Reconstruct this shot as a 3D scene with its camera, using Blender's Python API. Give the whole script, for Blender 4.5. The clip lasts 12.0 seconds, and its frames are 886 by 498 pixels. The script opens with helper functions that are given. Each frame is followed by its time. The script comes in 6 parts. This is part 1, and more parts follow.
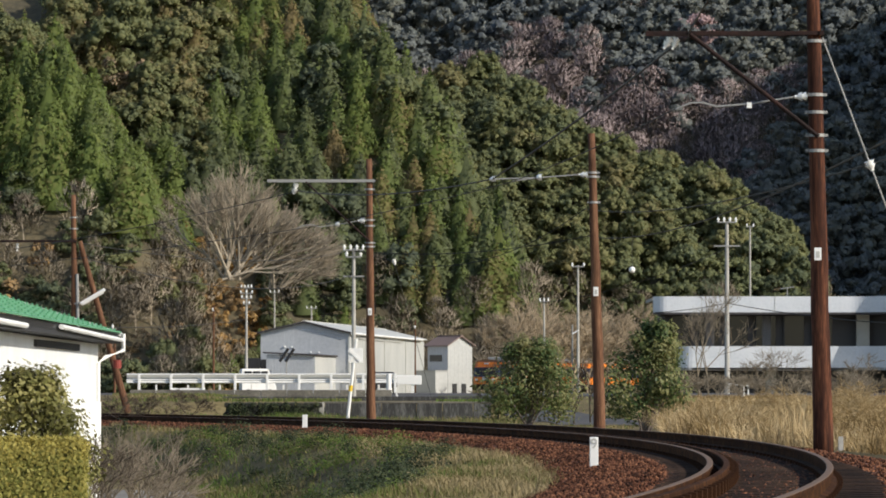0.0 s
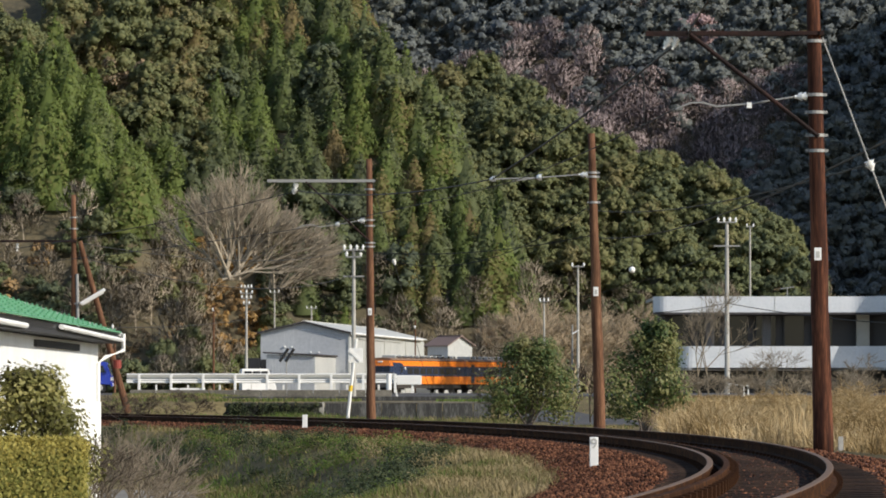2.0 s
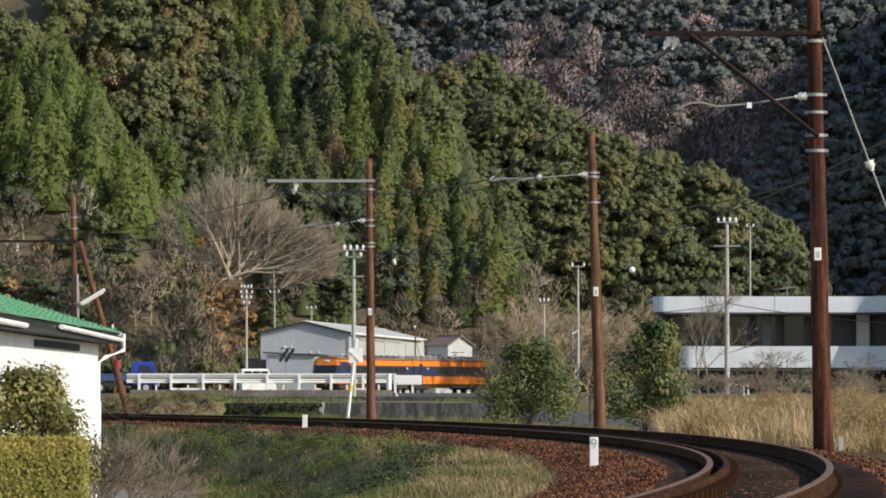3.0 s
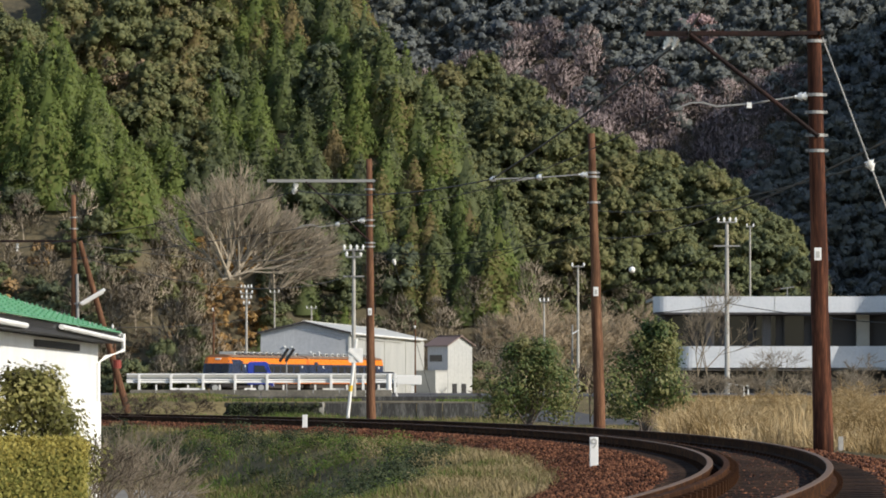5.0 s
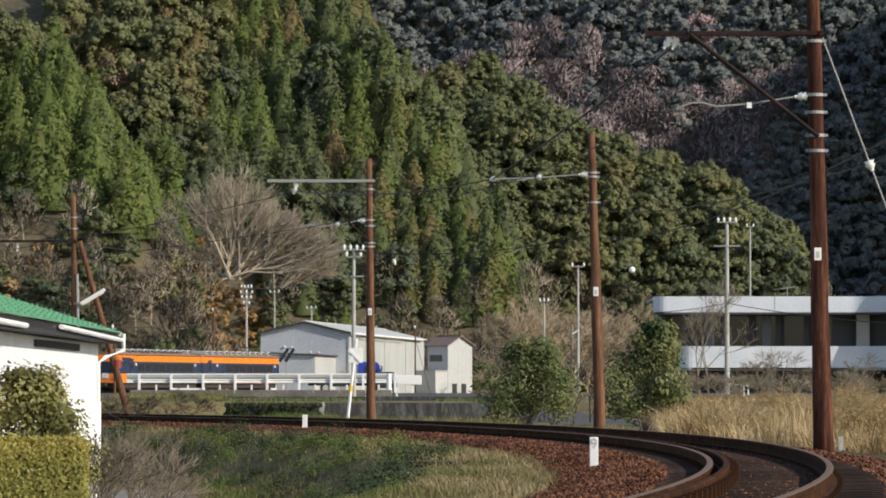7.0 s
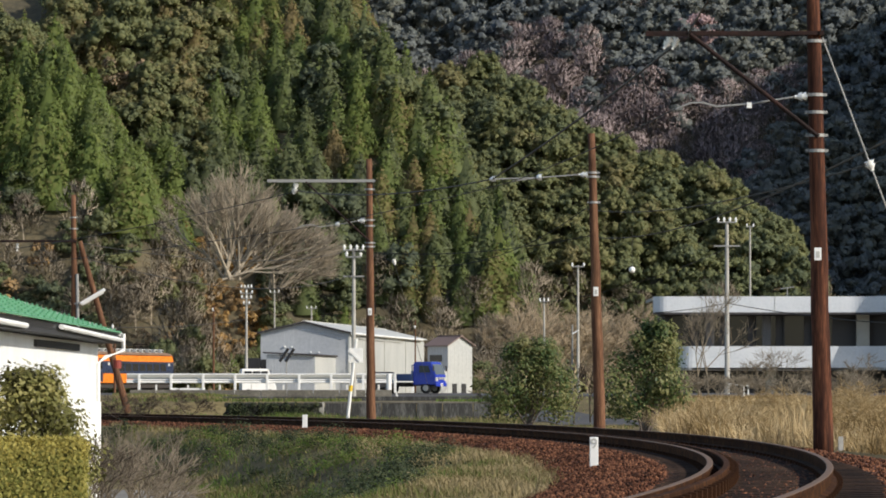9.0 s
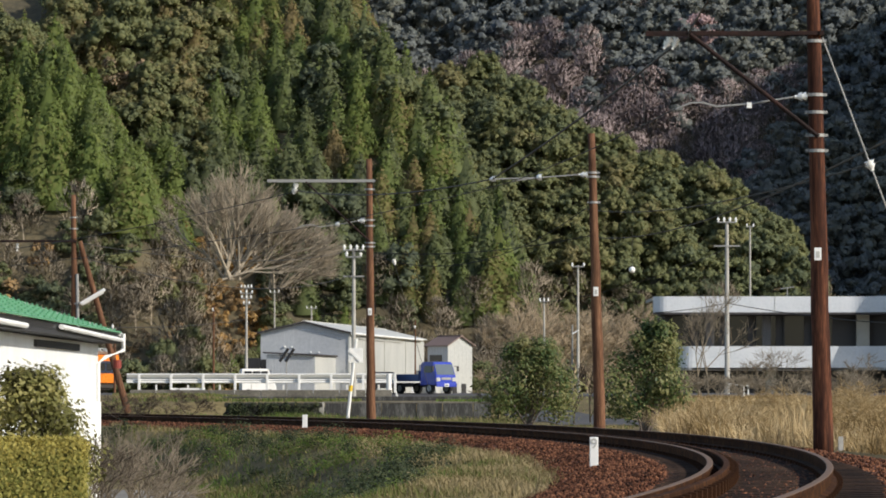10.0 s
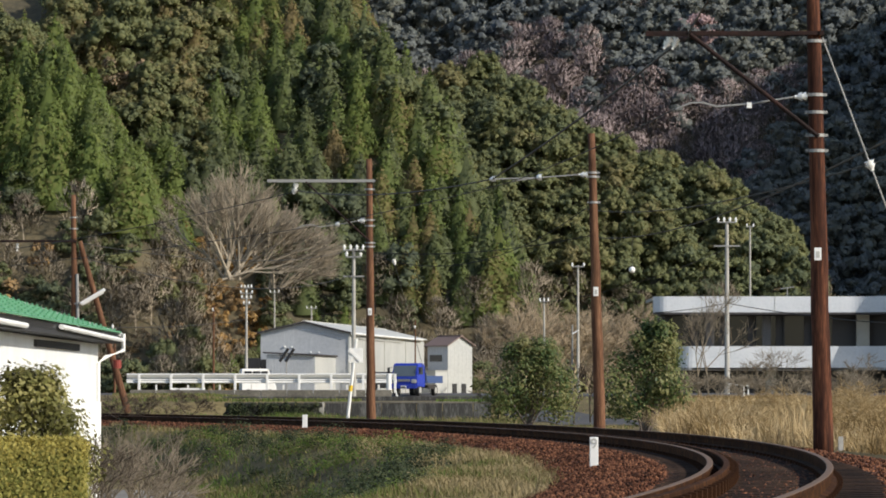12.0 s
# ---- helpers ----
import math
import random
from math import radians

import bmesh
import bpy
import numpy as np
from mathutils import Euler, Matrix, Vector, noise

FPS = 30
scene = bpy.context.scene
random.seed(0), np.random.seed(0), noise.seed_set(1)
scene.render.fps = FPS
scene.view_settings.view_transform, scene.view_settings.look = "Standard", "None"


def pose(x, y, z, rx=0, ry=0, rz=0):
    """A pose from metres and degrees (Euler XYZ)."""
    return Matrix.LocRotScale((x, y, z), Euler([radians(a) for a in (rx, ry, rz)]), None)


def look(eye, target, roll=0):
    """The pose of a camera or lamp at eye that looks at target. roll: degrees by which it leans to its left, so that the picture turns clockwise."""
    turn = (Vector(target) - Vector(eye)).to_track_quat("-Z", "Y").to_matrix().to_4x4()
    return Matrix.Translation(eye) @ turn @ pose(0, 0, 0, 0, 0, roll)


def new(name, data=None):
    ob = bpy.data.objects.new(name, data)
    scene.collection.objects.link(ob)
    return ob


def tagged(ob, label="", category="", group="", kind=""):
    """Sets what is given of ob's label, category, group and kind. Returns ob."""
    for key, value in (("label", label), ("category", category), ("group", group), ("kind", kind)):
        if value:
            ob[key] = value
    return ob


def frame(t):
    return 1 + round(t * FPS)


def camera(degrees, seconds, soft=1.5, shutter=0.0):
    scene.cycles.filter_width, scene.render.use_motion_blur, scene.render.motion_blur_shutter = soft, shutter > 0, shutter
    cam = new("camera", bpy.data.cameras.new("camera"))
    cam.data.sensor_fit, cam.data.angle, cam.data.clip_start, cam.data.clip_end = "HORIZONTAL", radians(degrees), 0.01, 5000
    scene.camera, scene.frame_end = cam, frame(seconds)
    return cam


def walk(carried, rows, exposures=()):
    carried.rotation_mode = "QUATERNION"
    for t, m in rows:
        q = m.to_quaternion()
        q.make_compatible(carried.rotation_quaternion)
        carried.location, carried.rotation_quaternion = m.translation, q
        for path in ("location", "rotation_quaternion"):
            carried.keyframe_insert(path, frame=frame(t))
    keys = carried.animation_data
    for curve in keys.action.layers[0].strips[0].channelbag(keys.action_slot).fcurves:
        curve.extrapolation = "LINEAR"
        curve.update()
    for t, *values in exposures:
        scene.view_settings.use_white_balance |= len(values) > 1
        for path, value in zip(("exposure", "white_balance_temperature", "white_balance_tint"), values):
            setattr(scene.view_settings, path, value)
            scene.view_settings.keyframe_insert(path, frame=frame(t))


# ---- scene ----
# ---- camera: stands still beside the line with a long lens ----
cam = camera(11.94, 12.0, soft=1.8, shutter=0.5)
STAND = pose(0, 0, 0.706, 91.902, 0, 0)
walk(cam, [(0.0, STAND), (12.0, STAND)])

# ---- daylight: low winter sun over the right shoulder, clear sky ----
SUN_AZ, SUN_EL = radians(62), radians(31)
SUN_DIR = Vector((math.sin(SUN_AZ) * math.cos(SUN_EL), -math.cos(SUN_AZ) * math.cos(SUN_EL), math.sin(SUN_EL)))
world = bpy.data.worlds.new("sky")
scene.world = world
world.use_nodes = True
wn = world.node_tree.nodes
sky = wn.new("ShaderNodeTexSky")
sky.sky_type, sky.sun_disc = "NISHITA", False
sky.sun_elevation, sky.sun_rotation = SUN_EL, math.pi - SUN_AZ
world.node_tree.links.new(sky.outputs[0], wn["Background"].inputs[0])
wn["Background"].inputs[1].default_value = 0.15
sun_data = bpy.data.lights.new("sun", "SUN")
sun_data.energy, sun_data.angle, sun_data.color = 4.6, radians(0.55), (1.0, 0.92, 0.8)
sun = new("sun", sun_data)
sun.matrix_world = look(SUN_DIR * 300, (0, 0, 0))
scene.view_settings.exposure = 0.0

# ---- materials ----
def material(name, colors, rough=0.8, metal=0.0, scale=2.0, fine=30.0, bump=0.3, bump_dist=0.02, island=0.0, rand=0.0, stretch=(1, 1, 1), spec=0.5):
    """Two or three colours mixed by coarse and fine noise, with a bump."""
    m = bpy.data.materials.new(name)
    m.use_nodes = True
    nt = m.node_tree
    N, L = nt.nodes, nt.links
    b = N["Principled BSDF"]
    b.inputs["Metallic"].default_value = metal
    b.inputs["Specular IOR Level"].default_value = spec
    tc = N.new("ShaderNodeTexCoord")
    mp = N.new("ShaderNodeMapping")
    mp.inputs["Scale"].default_value = stretch
    L.new(tc.outputs["Object"], mp.inputs["Vector"])
    big, small = N.new("ShaderNodeTexNoise"), N.new("ShaderNodeTexNoise")
    for n, s, d in ((big, scale, 4), (small, fine, 6)):
        n.inputs["Scale"].default_value, n.inputs["Detail"].default_value = s, d
        L.new(mp.outputs[0], n.inputs["Vector"])
    mixf = N.new("ShaderNodeMath")
    mixf.operation = "MULTIPLY_ADD"
    mixf.inputs[1].default_value = 0.45
    L.new(small.outputs[0], mixf.inputs[0])
    half = N.new("ShaderNodeMath")
    half.operation = "MULTIPLY"
    half.inputs[1].default_value = 0.55
    L.new(big.outputs[0], half.inputs[0])
    L.new(half.outputs[0], mixf.inputs[2])
    val = mixf.outputs[0]
    if island or rand:
        add = N.new("ShaderNodeMath")
        add.operation = "MULTIPLY_ADD"
        src = N.new("ShaderNodeNewGeometry").outputs["Random Per Island"] if island else N.new("ShaderNodeObjectInfo").outputs["Random"]
        L.new(src, add.inputs[0])
        add.inputs[1].default_value = island or rand
        L.new(val, add.inputs[2])
        sub = N.new("ShaderNodeMath")
        sub.operation = "SUBTRACT"
        sub.inputs[1].default_value = (island or rand) / 2
        L.new(add.outputs[0], sub.inputs[0])
        val = sub.outputs[0]
    ramp = N.new("ShaderNodeValToRGB")
    el = ramp.color_ramp.elements
    el[0].position, el[1].position = 0.3, 0.7
    el[0].color, el[1].color = (*colors[0], 1), (*colors[-1], 1)
    if len(colors) == 3:
        e = el.new(0.5)
        e.color = (*colors[1], 1)
    L.new(val, ramp.inputs[0])
    L.new(ramp.outputs[0], b.inputs["Base Color"])
    rr = N.new("ShaderNodeMapRange")
    rr.inputs[3].default_value, rr.inputs[4].default_value = max(0.03, rough - 0.12), min(1, rough + 0.1)
    L.new(small.outputs[0], rr.inputs[0])
    L.new(rr.outputs[0], b.inputs["Roughness"])
    if bump:
        bp = N.new("ShaderNodeBump")
        bp.inputs["Strength"].default_value, bp.inputs["Distance"].default_value = bump, bump_dist
        L.new(val, bp.inputs["Height"])
        L.new(bp.outputs[0], b.inputs["Normal"])
    return m


def foliage(name, stops, rough=0.65, leaf_var=0.25, through_light=0.25):
    """Leaves: the colour follows a tint stored tree by tree, varied leaf by leaf."""
    m = bpy.data.materials.new(name)
    m.use_nodes = True
    N, L = m.node_tree.nodes, m.node_tree.links
    b = N["Principled BSDF"]
    b.inputs["Roughness"].default_value = rough
    b.inputs["Specular IOR Level"].default_value = 0.15
    at = N.new("ShaderNodeAttribute")
    at.attribute_name = "tint"
    geo = N.new("ShaderNodeNewGeometry")
    ma = N.new("ShaderNodeMath")
    ma.operation = "MULTIPLY_ADD"
    ma.inputs[1].default_value = leaf_var
    L.new(geo.outputs["Random Per Island"], ma.inputs[0])
    L.new(at.outputs["Fac"], ma.inputs[2])
    ramp = N.new("ShaderNodeValToRGB")
    el = ramp.color_ramp.elements
    el[0].position, el[0].color = 0.0, (*stops[0], 1)
    el[1].position, el[1].color = 1.0 + leaf_var, (*stops[-1], 1)
    for i, c in enumerate(stops[1:-1]):
        e = el.new((i + 1) / (len(stops) - 1))
        e.color = (*c, 1)
    el[len(stops) - 1].position = 1.0
    L.new(ma.outputs[0], ramp.inputs[0])
    L.new(ramp.outputs[0], b.inputs["Base Color"])
    if through_light:
        tr = N.new("ShaderNodeBsdfTranslucent")
        L.new(ramp.outputs[0], tr.inputs[0])
        mx = N.new("ShaderNodeMixShader")
        mx.inputs[0].default_value = through_light
        L.new(b.outputs[0], mx.inputs[1])
        L.new(tr.outputs[0], mx.inputs[2])
        L.new(mx.outputs[0], N["Material Output"].inputs[0])
    return m


def plain(name, color, rough=0.5, metal=0.0, bump=0.08, var=0.12, **k):
    c = Vector(color)
    return material(name, (tuple(c * (1 - var)), tuple(c), tuple(c * (1 + var * 0.6))), rough, metal, bump=bump, **k)


M_wood = material("creosoted_wood", ((0.008, 0.005, 0.005), (0.055, 0.021, 0.013), (0.2, 0.08, 0.042)), 0.85, scale=2.5, fine=14, bump=0.7, stretch=(5, 5, 0.35), spec=0.15)
M_wood_grey = material("weathered_wood", ((0.04, 0.022, 0.015), (0.125, 0.062, 0.036), (0.26, 0.14, 0.08)), 0.9, scale=2.5, fine=14, bump=0.6, stretch=(5, 5, 0.35), spec=0.15)
M_sleeper = material("sleeper_wood", ((0.012, 0.009, 0.008), (0.035, 0.022, 0.016), (0.07, 0.045, 0.03)), 0.9, scale=6, fine=40, rand=0.2, bump=0.5, spec=0.1)
M_rail = material("rusty_rail", ((0.012, 0.008, 0.006), (0.042, 0.02, 0.011), (0.14, 0.064, 0.028)), 0.75, metal=0.0, scale=3, fine=60, bump=0.25, spec=0.03)
M_railhead = plain("worn_rail_head", (0.15, 0.098, 0.066), 0.6, 0.0, scale=4, fine=50, spec=0.1)
M_ballast = material("rusty_ballast", ((0.03, 0.014, 0.009), (0.1, 0.042, 0.025), (0.22, 0.1, 0.056)), 0.95, scale=0.8, fine=18, bump=0.8, bump_dist=0.05, island=0.4, spec=0.1)
M_steel_rust = material("rusted_steel", ((0.008, 0.005, 0.005), (0.018, 0.01, 0.009), (0.05, 0.022, 0.018)), 0.8, 0.0, scale=3, fine=40, bump=0.2, spec=0.2)
M_galv = plain("galvanised_steel", (0.3, 0.3, 0.29), 0.6, 0.2, scale=4)
M_concrete = material("grey_concrete", ((0.25, 0.24, 0.22), (0.38, 0.37, 0.34), (0.5, 0.48, 0.44)), 0.9, scale=1.2, fine=25, bump=0.3)
M_concrete_old = material("stained_concrete", ((0.012, 0.012, 0.012), (0.045, 0.045, 0.043), (0.2, 0.2, 0.19)), 0.92, scale=0.9, fine=10, bump=0.4, stretch=(2.2, 2.2, 0.4))
M_kerb = material("weathered_kerb_concrete", ((0.07, 0.065, 0.055), (0.14, 0.13, 0.11), (0.24, 0.22, 0.18)), 0.92, scale=0.9, fine=10, bump=0.4)
M_stone = material("mossy_stone_wall", ((0.01, 0.012, 0.009), (0.035, 0.036, 0.028), (0.09, 0.085, 0.06)), 0.95, scale=1.5, fine=9, bump=1.0, bump_dist=0.1)
M_asphalt = material("old_asphalt", ((0.055, 0.054, 0.055), (0.09, 0.088, 0.088), (0.14, 0.135, 0.13)), 0.9, scale=0.7, fine=50, bump=0.3, spec=0.12)
M_lane = material("pale_lane_concrete", ((0.15, 0.142, 0.13), (0.22, 0.21, 0.19), (0.3, 0.285, 0.255)), 0.9, scale=0.7, fine=40, bump=0.3, spec=0.05)
M_soil = material("winter_soil_and_grass", ((0.06, 0.05, 0.028), (0.15, 0.12, 0.06), (0.24, 0.2, 0.1)), 0.95, scale=0.25, fine=5, bump=0.6, bump_dist=0.1, spec=0.1)
M_hill = material("leaf_litter_slope", ((0.05, 0.046, 0.028), (0.1, 0.084, 0.048), (0.17, 0.13, 0.07)), 0.95, scale=0.07, fine=1.2, bump=0.8, bump_dist=0.4)
M_white = plain("white_paint", (0.8, 0.8, 0.78), 0.5, scale=1.2, fine=14, var=0.08)
M_ceramic = plain("white_porcelain", (0.85, 0.85, 0.82), 0.2, var=0.04)
M_plaster = material("white_render", ((0.63, 0.64, 0.63), (0.75, 0.765, 0.765), (0.8, 0.81, 0.81)), 0.85, scale=0.8, fine=25, bump=0.15)
M_green_roof = material("green_sheet_roof", ((0.07, 0.22, 0.11), (0.105, 0.3, 0.16), (0.15, 0.37, 0.22)), 0.5, scale=1.5, fine=20, bump=0.1)
M_dark = plain("dark_shadow_gap", (0.03, 0.03, 0.032), 0.8)
# grey for walls turned from the sun, a paler copy for sunlit ones
M_grey_sheet = material("shade_grey_corrugated_sheet", ((0.36, 0.38, 0.41), (0.43, 0.45, 0.48), (0.5, 0.52, 0.54)), 0.6, scale=0.25, fine=3, bump=0.05)
M_pale_sheet = material("pale_and_sunlit_sheet", ((0.40, 0.41, 0.4), (0.47, 0.48, 0.46), (0.53, 0.53, 0.51)), 0.6, scale=0.25, fine=3, bump=0.05)
M_brown_roof = plain("brown_roof", (0.2, 0.14, 0.12), 0.7, scale=0.6, fine=8)
M_panel = material("white_fascia_panel", ((0.5, 0.53, 0.57), (0.61, 0.64, 0.68), (0.68, 0.7, 0.73)), 0.4, scale=0.5, fine=6, bump=0.03)
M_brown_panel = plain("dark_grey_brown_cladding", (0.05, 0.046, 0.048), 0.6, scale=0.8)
M_glass = plain("dark_window_glass", (0.02, 0.022, 0.026), 0.08, var=0.05, bump=0.02)
M_curtain = plain("grey_curtain", (0.15, 0.15, 0.16), 0.8, scale=3)
# base colour lightened to carry the reflection of the pale sky
M_windscreen = plain("painted_sky_windscreen", (0.1, 0.125, 0.15), 0.1, var=0.1, bump=0.02)
M_orange = plain("orange_train_paint", (0.78, 0.21, 0.02), 0.3, scale=0.6, fine=8, var=0.08, bump=0.02)
M_navy = plain("navy_train_paint", (0.022, 0.035, 0.075), 0.3, scale=0.6, fine=8, bump=0.02)
M_train_roof = plain("dusty_train_roof", (0.22, 0.13, 0.075), 0.7, scale=0.8, fine=9)
M_under = plain("underframe_grime", (0.035, 0.03, 0.027), 0.8)
M_pale_grey = plain("pale_grey_paint", (0.45, 0.45, 0.42), 0.6)
M_blue = plain("blue_truck_paint", (0.025, 0.05, 0.38), 0.25, scale=1, fine=10, var=0.06, bump=0.02)
M_bed = plain("dull_blue_bed", (0.05, 0.085, 0.2), 0.5, scale=1.5, fine=12)
M_rubber = plain("tyre_rubber", (0.02, 0.02, 0.02), 0.85)
M_yellow = plain("yellow_paint", (0.75, 0.5, 0.03), 0.5)
M_red = plain("red_paint", (0.22, 0.035, 0.025), 0.5)
M_wire = plain("dark_wire", (0.02, 0.02, 0.02), 0.6)
M_black = plain("black_paint", (0.02, 0.02, 0.022), 0.5)
M_bark = material("grey_bark", ((0.07, 0.055, 0.045), (0.16, 0.13, 0.11), (0.28, 0.24, 0.2)), 0.95, scale=2, fine=20, bump=0.4)
M_twig = foliage("bare_twigs", ((0.15, 0.125, 0.095), (0.26, 0.22, 0.165), (0.38, 0.325, 0.25)), 0.9, 0.25, 0.0)
M_dark_twig = foliage("dark_twigs", ((0.035, 0.028, 0.022), (0.08, 0.063, 0.048), (0.15, 0.12, 0.092)), 0.9, 0.25, 0.0)
M_shrub_twig = foliage("shrub_twigs", ((0.04, 0.032, 0.026), (0.11, 0.09, 0.068), (0.22, 0.185, 0.14)), 0.9, 0.45, 0.0)
M_conifer = foliage("cedar_foliage", ((0.125, 0.145, 0.095), (0.175, 0.205, 0.095), (0.182, 0.242, 0.066), (0.275, 0.22, 0.11)), 0.75, 0.28, 0.5)
M_broad = foliage("evergreen_foliage", ((0.12, 0.145, 0.105), (0.175, 0.205, 0.115), (0.225, 0.24, 0.11), (0.28, 0.25, 0.125)), 0.65, 0.28, 0.5)
# distance haze is put into these bluer, paler leaf colours
M_far_broad = foliage("hazed_far_foliage", ((0.185, 0.21, 0.23), (0.25, 0.272, 0.262), (0.33, 0.335, 0.265)), 0.75, 0.25, 0.5)
M_shrub = foliage("glossy_shrub_leaves", ((0.03, 0.05, 0.022), (0.07, 0.11, 0.038), (0.13, 0.165, 0.06), (0.23, 0.225, 0.095)), 0.36, 0.5, 0.35)
M_ivy = foliage("dark_ivy", ((0.018, 0.028, 0.015), (0.042, 0.056, 0.026), (0.09, 0.105, 0.045)), 0.5, 0.35, 0.2)
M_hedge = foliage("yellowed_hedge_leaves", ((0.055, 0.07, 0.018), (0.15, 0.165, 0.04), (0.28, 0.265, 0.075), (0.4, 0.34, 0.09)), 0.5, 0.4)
M_garden = foliage("garden_bush_leaves", ((0.045, 0.042, 0.016), (0.11, 0.105, 0.035), (0.2, 0.2, 0.065), (0.36, 0.33, 0.13)), 0.4, 0.4, 0.35)
M_grass = foliage("winter_grass", ((0.085, 0.165, 0.026), (0.12, 0.16, 0.04), (0.21, 0.172, 0.08), (0.38, 0.305, 0.17)), 0.8, 0.25, 0.3)
M_dry = foliage("dry_reed_grass", ((0.1, 0.065, 0.026), (0.21, 0.14, 0.06), (0.37, 0.265, 0.125), (0.58, 0.45, 0.26)), 0.8, 0.45, 0.3)
M_brush = foliage("russet_brush", ((0.2, 0.165, 0.11), (0.31, 0.24, 0.155), (0.38, 0.27, 0.155), (0.46, 0.29, 0.11)), 0.9, 0.3, 0.25)
M_tan = foliage("tan_thicket_twigs", ((0.2, 0.165, 0.12), (0.31, 0.25, 0.175), (0.4, 0.32, 0.22)), 0.9, 0.3, 0.0)
M_blossom = foliage("pale_blossom", ((0.3, 0.2, 0.2), (0.45, 0.33, 0.33)), 0.8, 0.2, 0.2)
# purple-brown twigs, paled in colour for distance haze
M_purple_twig = foliage("hazed_purple_brown_twigs", ((0.31, 0.25, 0.255), (0.38, 0.31, 0.305), (0.45, 0.365, 0.34)), 0.9, 0.25, 0.0)


# ---- building helpers ----
def part(name, bm, mat, parent=None, label="", smooth=False, kind=""):
    me = bpy.data.meshes.new(name)
    if smooth:
        for f in bm.faces:
            f.smooth = True
    bm.to_mesh(me)
    bm.free()
    me.materials.append(mat)
    ob = new(name, me)
    if parent:
        ob.parent = parent
    return tagged(ob, label, kind=kind)


def thing(name, label, category, m=None, group="", kind=""):
    ob = new(name)
    if m is not None:
        ob.matrix_basis = m
    return tagged(ob, label, category, group, kind)


def box(bm, c, s, rot=None, bevel=0.0):
    m = Matrix.Translation(c) @ (rot.to_4x4() if rot else Matrix()) @ Matrix.Diagonal((*s, 1))
    r = bmesh.ops.create_cube(bm, size=1.0, matrix=m)
    if bevel:
        es = list({e for v in r["verts"] for e in v.link_edges})
        bmesh.ops.bevel(bm, geom=es, offset=bevel, segments=2, affect="EDGES", profile=0.6)
    return bm


def boxes(*items):
    bm = bmesh.new()
    for it in items:
        box(bm, *it)
    return bm


def rod(bm, a, b, r0, r1=None, seg=8):
    a, b = Vector(a), Vector(b)
    d = b - a
    m = Matrix.Translation((a + b) / 2) @ d.to_track_quat("Z", "Y").to_matrix().to_4x4()
    bmesh.ops.create_cone(bm, cap_ends=True, segments=seg, radius1=r0, radius2=r0 if r1 is None else r1, depth=d.length, matrix=m)
    return bm


def rods(*items, seg=8):
    bm = bmesh.new()
    for it in items:
        rod(bm, *it, seg=seg)
    return bm


def tube(bm, pts, r, seg=6):
    """One continuous swept tube; r is a radius or one for each point."""
    pts = [Vector(p) for p in pts]
    rows = []
    for i, p in enumerate(pts):
        d = (pts[min(i + 1, len(pts) - 1)] - pts[max(i - 1, 0)]).normalized()
        u = d.cross(Vector((0, 1, 0)) if abs(d.y) < 0.8 else Vector((0, 0, 1))).normalized()
        v = d.cross(u)
        ri = r if isinstance(r, float) else r[i]
        rows.append([bm.verts.new(p + (u * math.cos(6.28319 * k / seg) + v * math.sin(6.28319 * k / seg)) * ri) for k in range(seg)])
    for a, b in zip(rows[:-1], rows[1:]):
        for k in range(seg):
            bm.faces.new((a[k], a[(k + 1) % seg], b[(k + 1) % seg], b[k]))
    bm.faces.new(rows[0])
    bm.faces.new(rows[-1])
    bmesh.ops.recalc_face_normals(bm, faces=bm.faces)
    return bm


def prism(pts, axis_a, axis_b):
    """A convex outline (u, v) drawn between two end functions that give 3D points."""
    bm = bmesh.new()
    A = [bm.verts.new(axis_a(u, v)) for u, v in pts]
    B = [bm.verts.new(axis_b(u, v)) for u, v in pts]
    bm.faces.new(A)
    bm.faces.new(B[::-1])
    n = len(pts)
    for i in range(n):
        bm.faces.new((A[i], B[i], B[(i + 1) % n], A[(i + 1) % n]))
    bmesh.ops.recalc_face_normals(bm, faces=bm.faces)
    return bm


def from_arrays(name, verts, tris, mat, tint=None, parent=None, smooth=False):
    me = bpy.data.meshes.new(name)
    verts, tris = np.asarray(verts, np.float32), np.asarray(tris, np.int32)
    me.vertices.add(len(verts))
    me.vertices.foreach_set("co", verts.ravel())
    me.loops.add(tris.size)
    me.loops.foreach_set("vertex_index", tris.ravel())
    me.polygons.add(len(tris))
    me.polygons.foreach_set("loop_start", np.arange(0, tris.size, tris.shape[1], dtype=np.int32))
    me.update(calc_edges=True)
    if smooth:
        me.polygons.foreach_set("use_smooth", np.ones(len(tris), bool))
    if tint is not None:
        at = me.attributes.new("tint", "FLOAT", "POINT")
        at.data.foreach_set("value", np.asarray(tint, np.float32))
    me.validate()
    me.materials.append(mat)
    ob = new(name, me)
    if parent:
        ob.parent = parent
    return ob


RNG = np.random.default_rng(7)


def sstep(a, b, x):
    t = np.clip((x - a) / (b - a), 0, 1)
    return t * t * (3 - 2 * t)


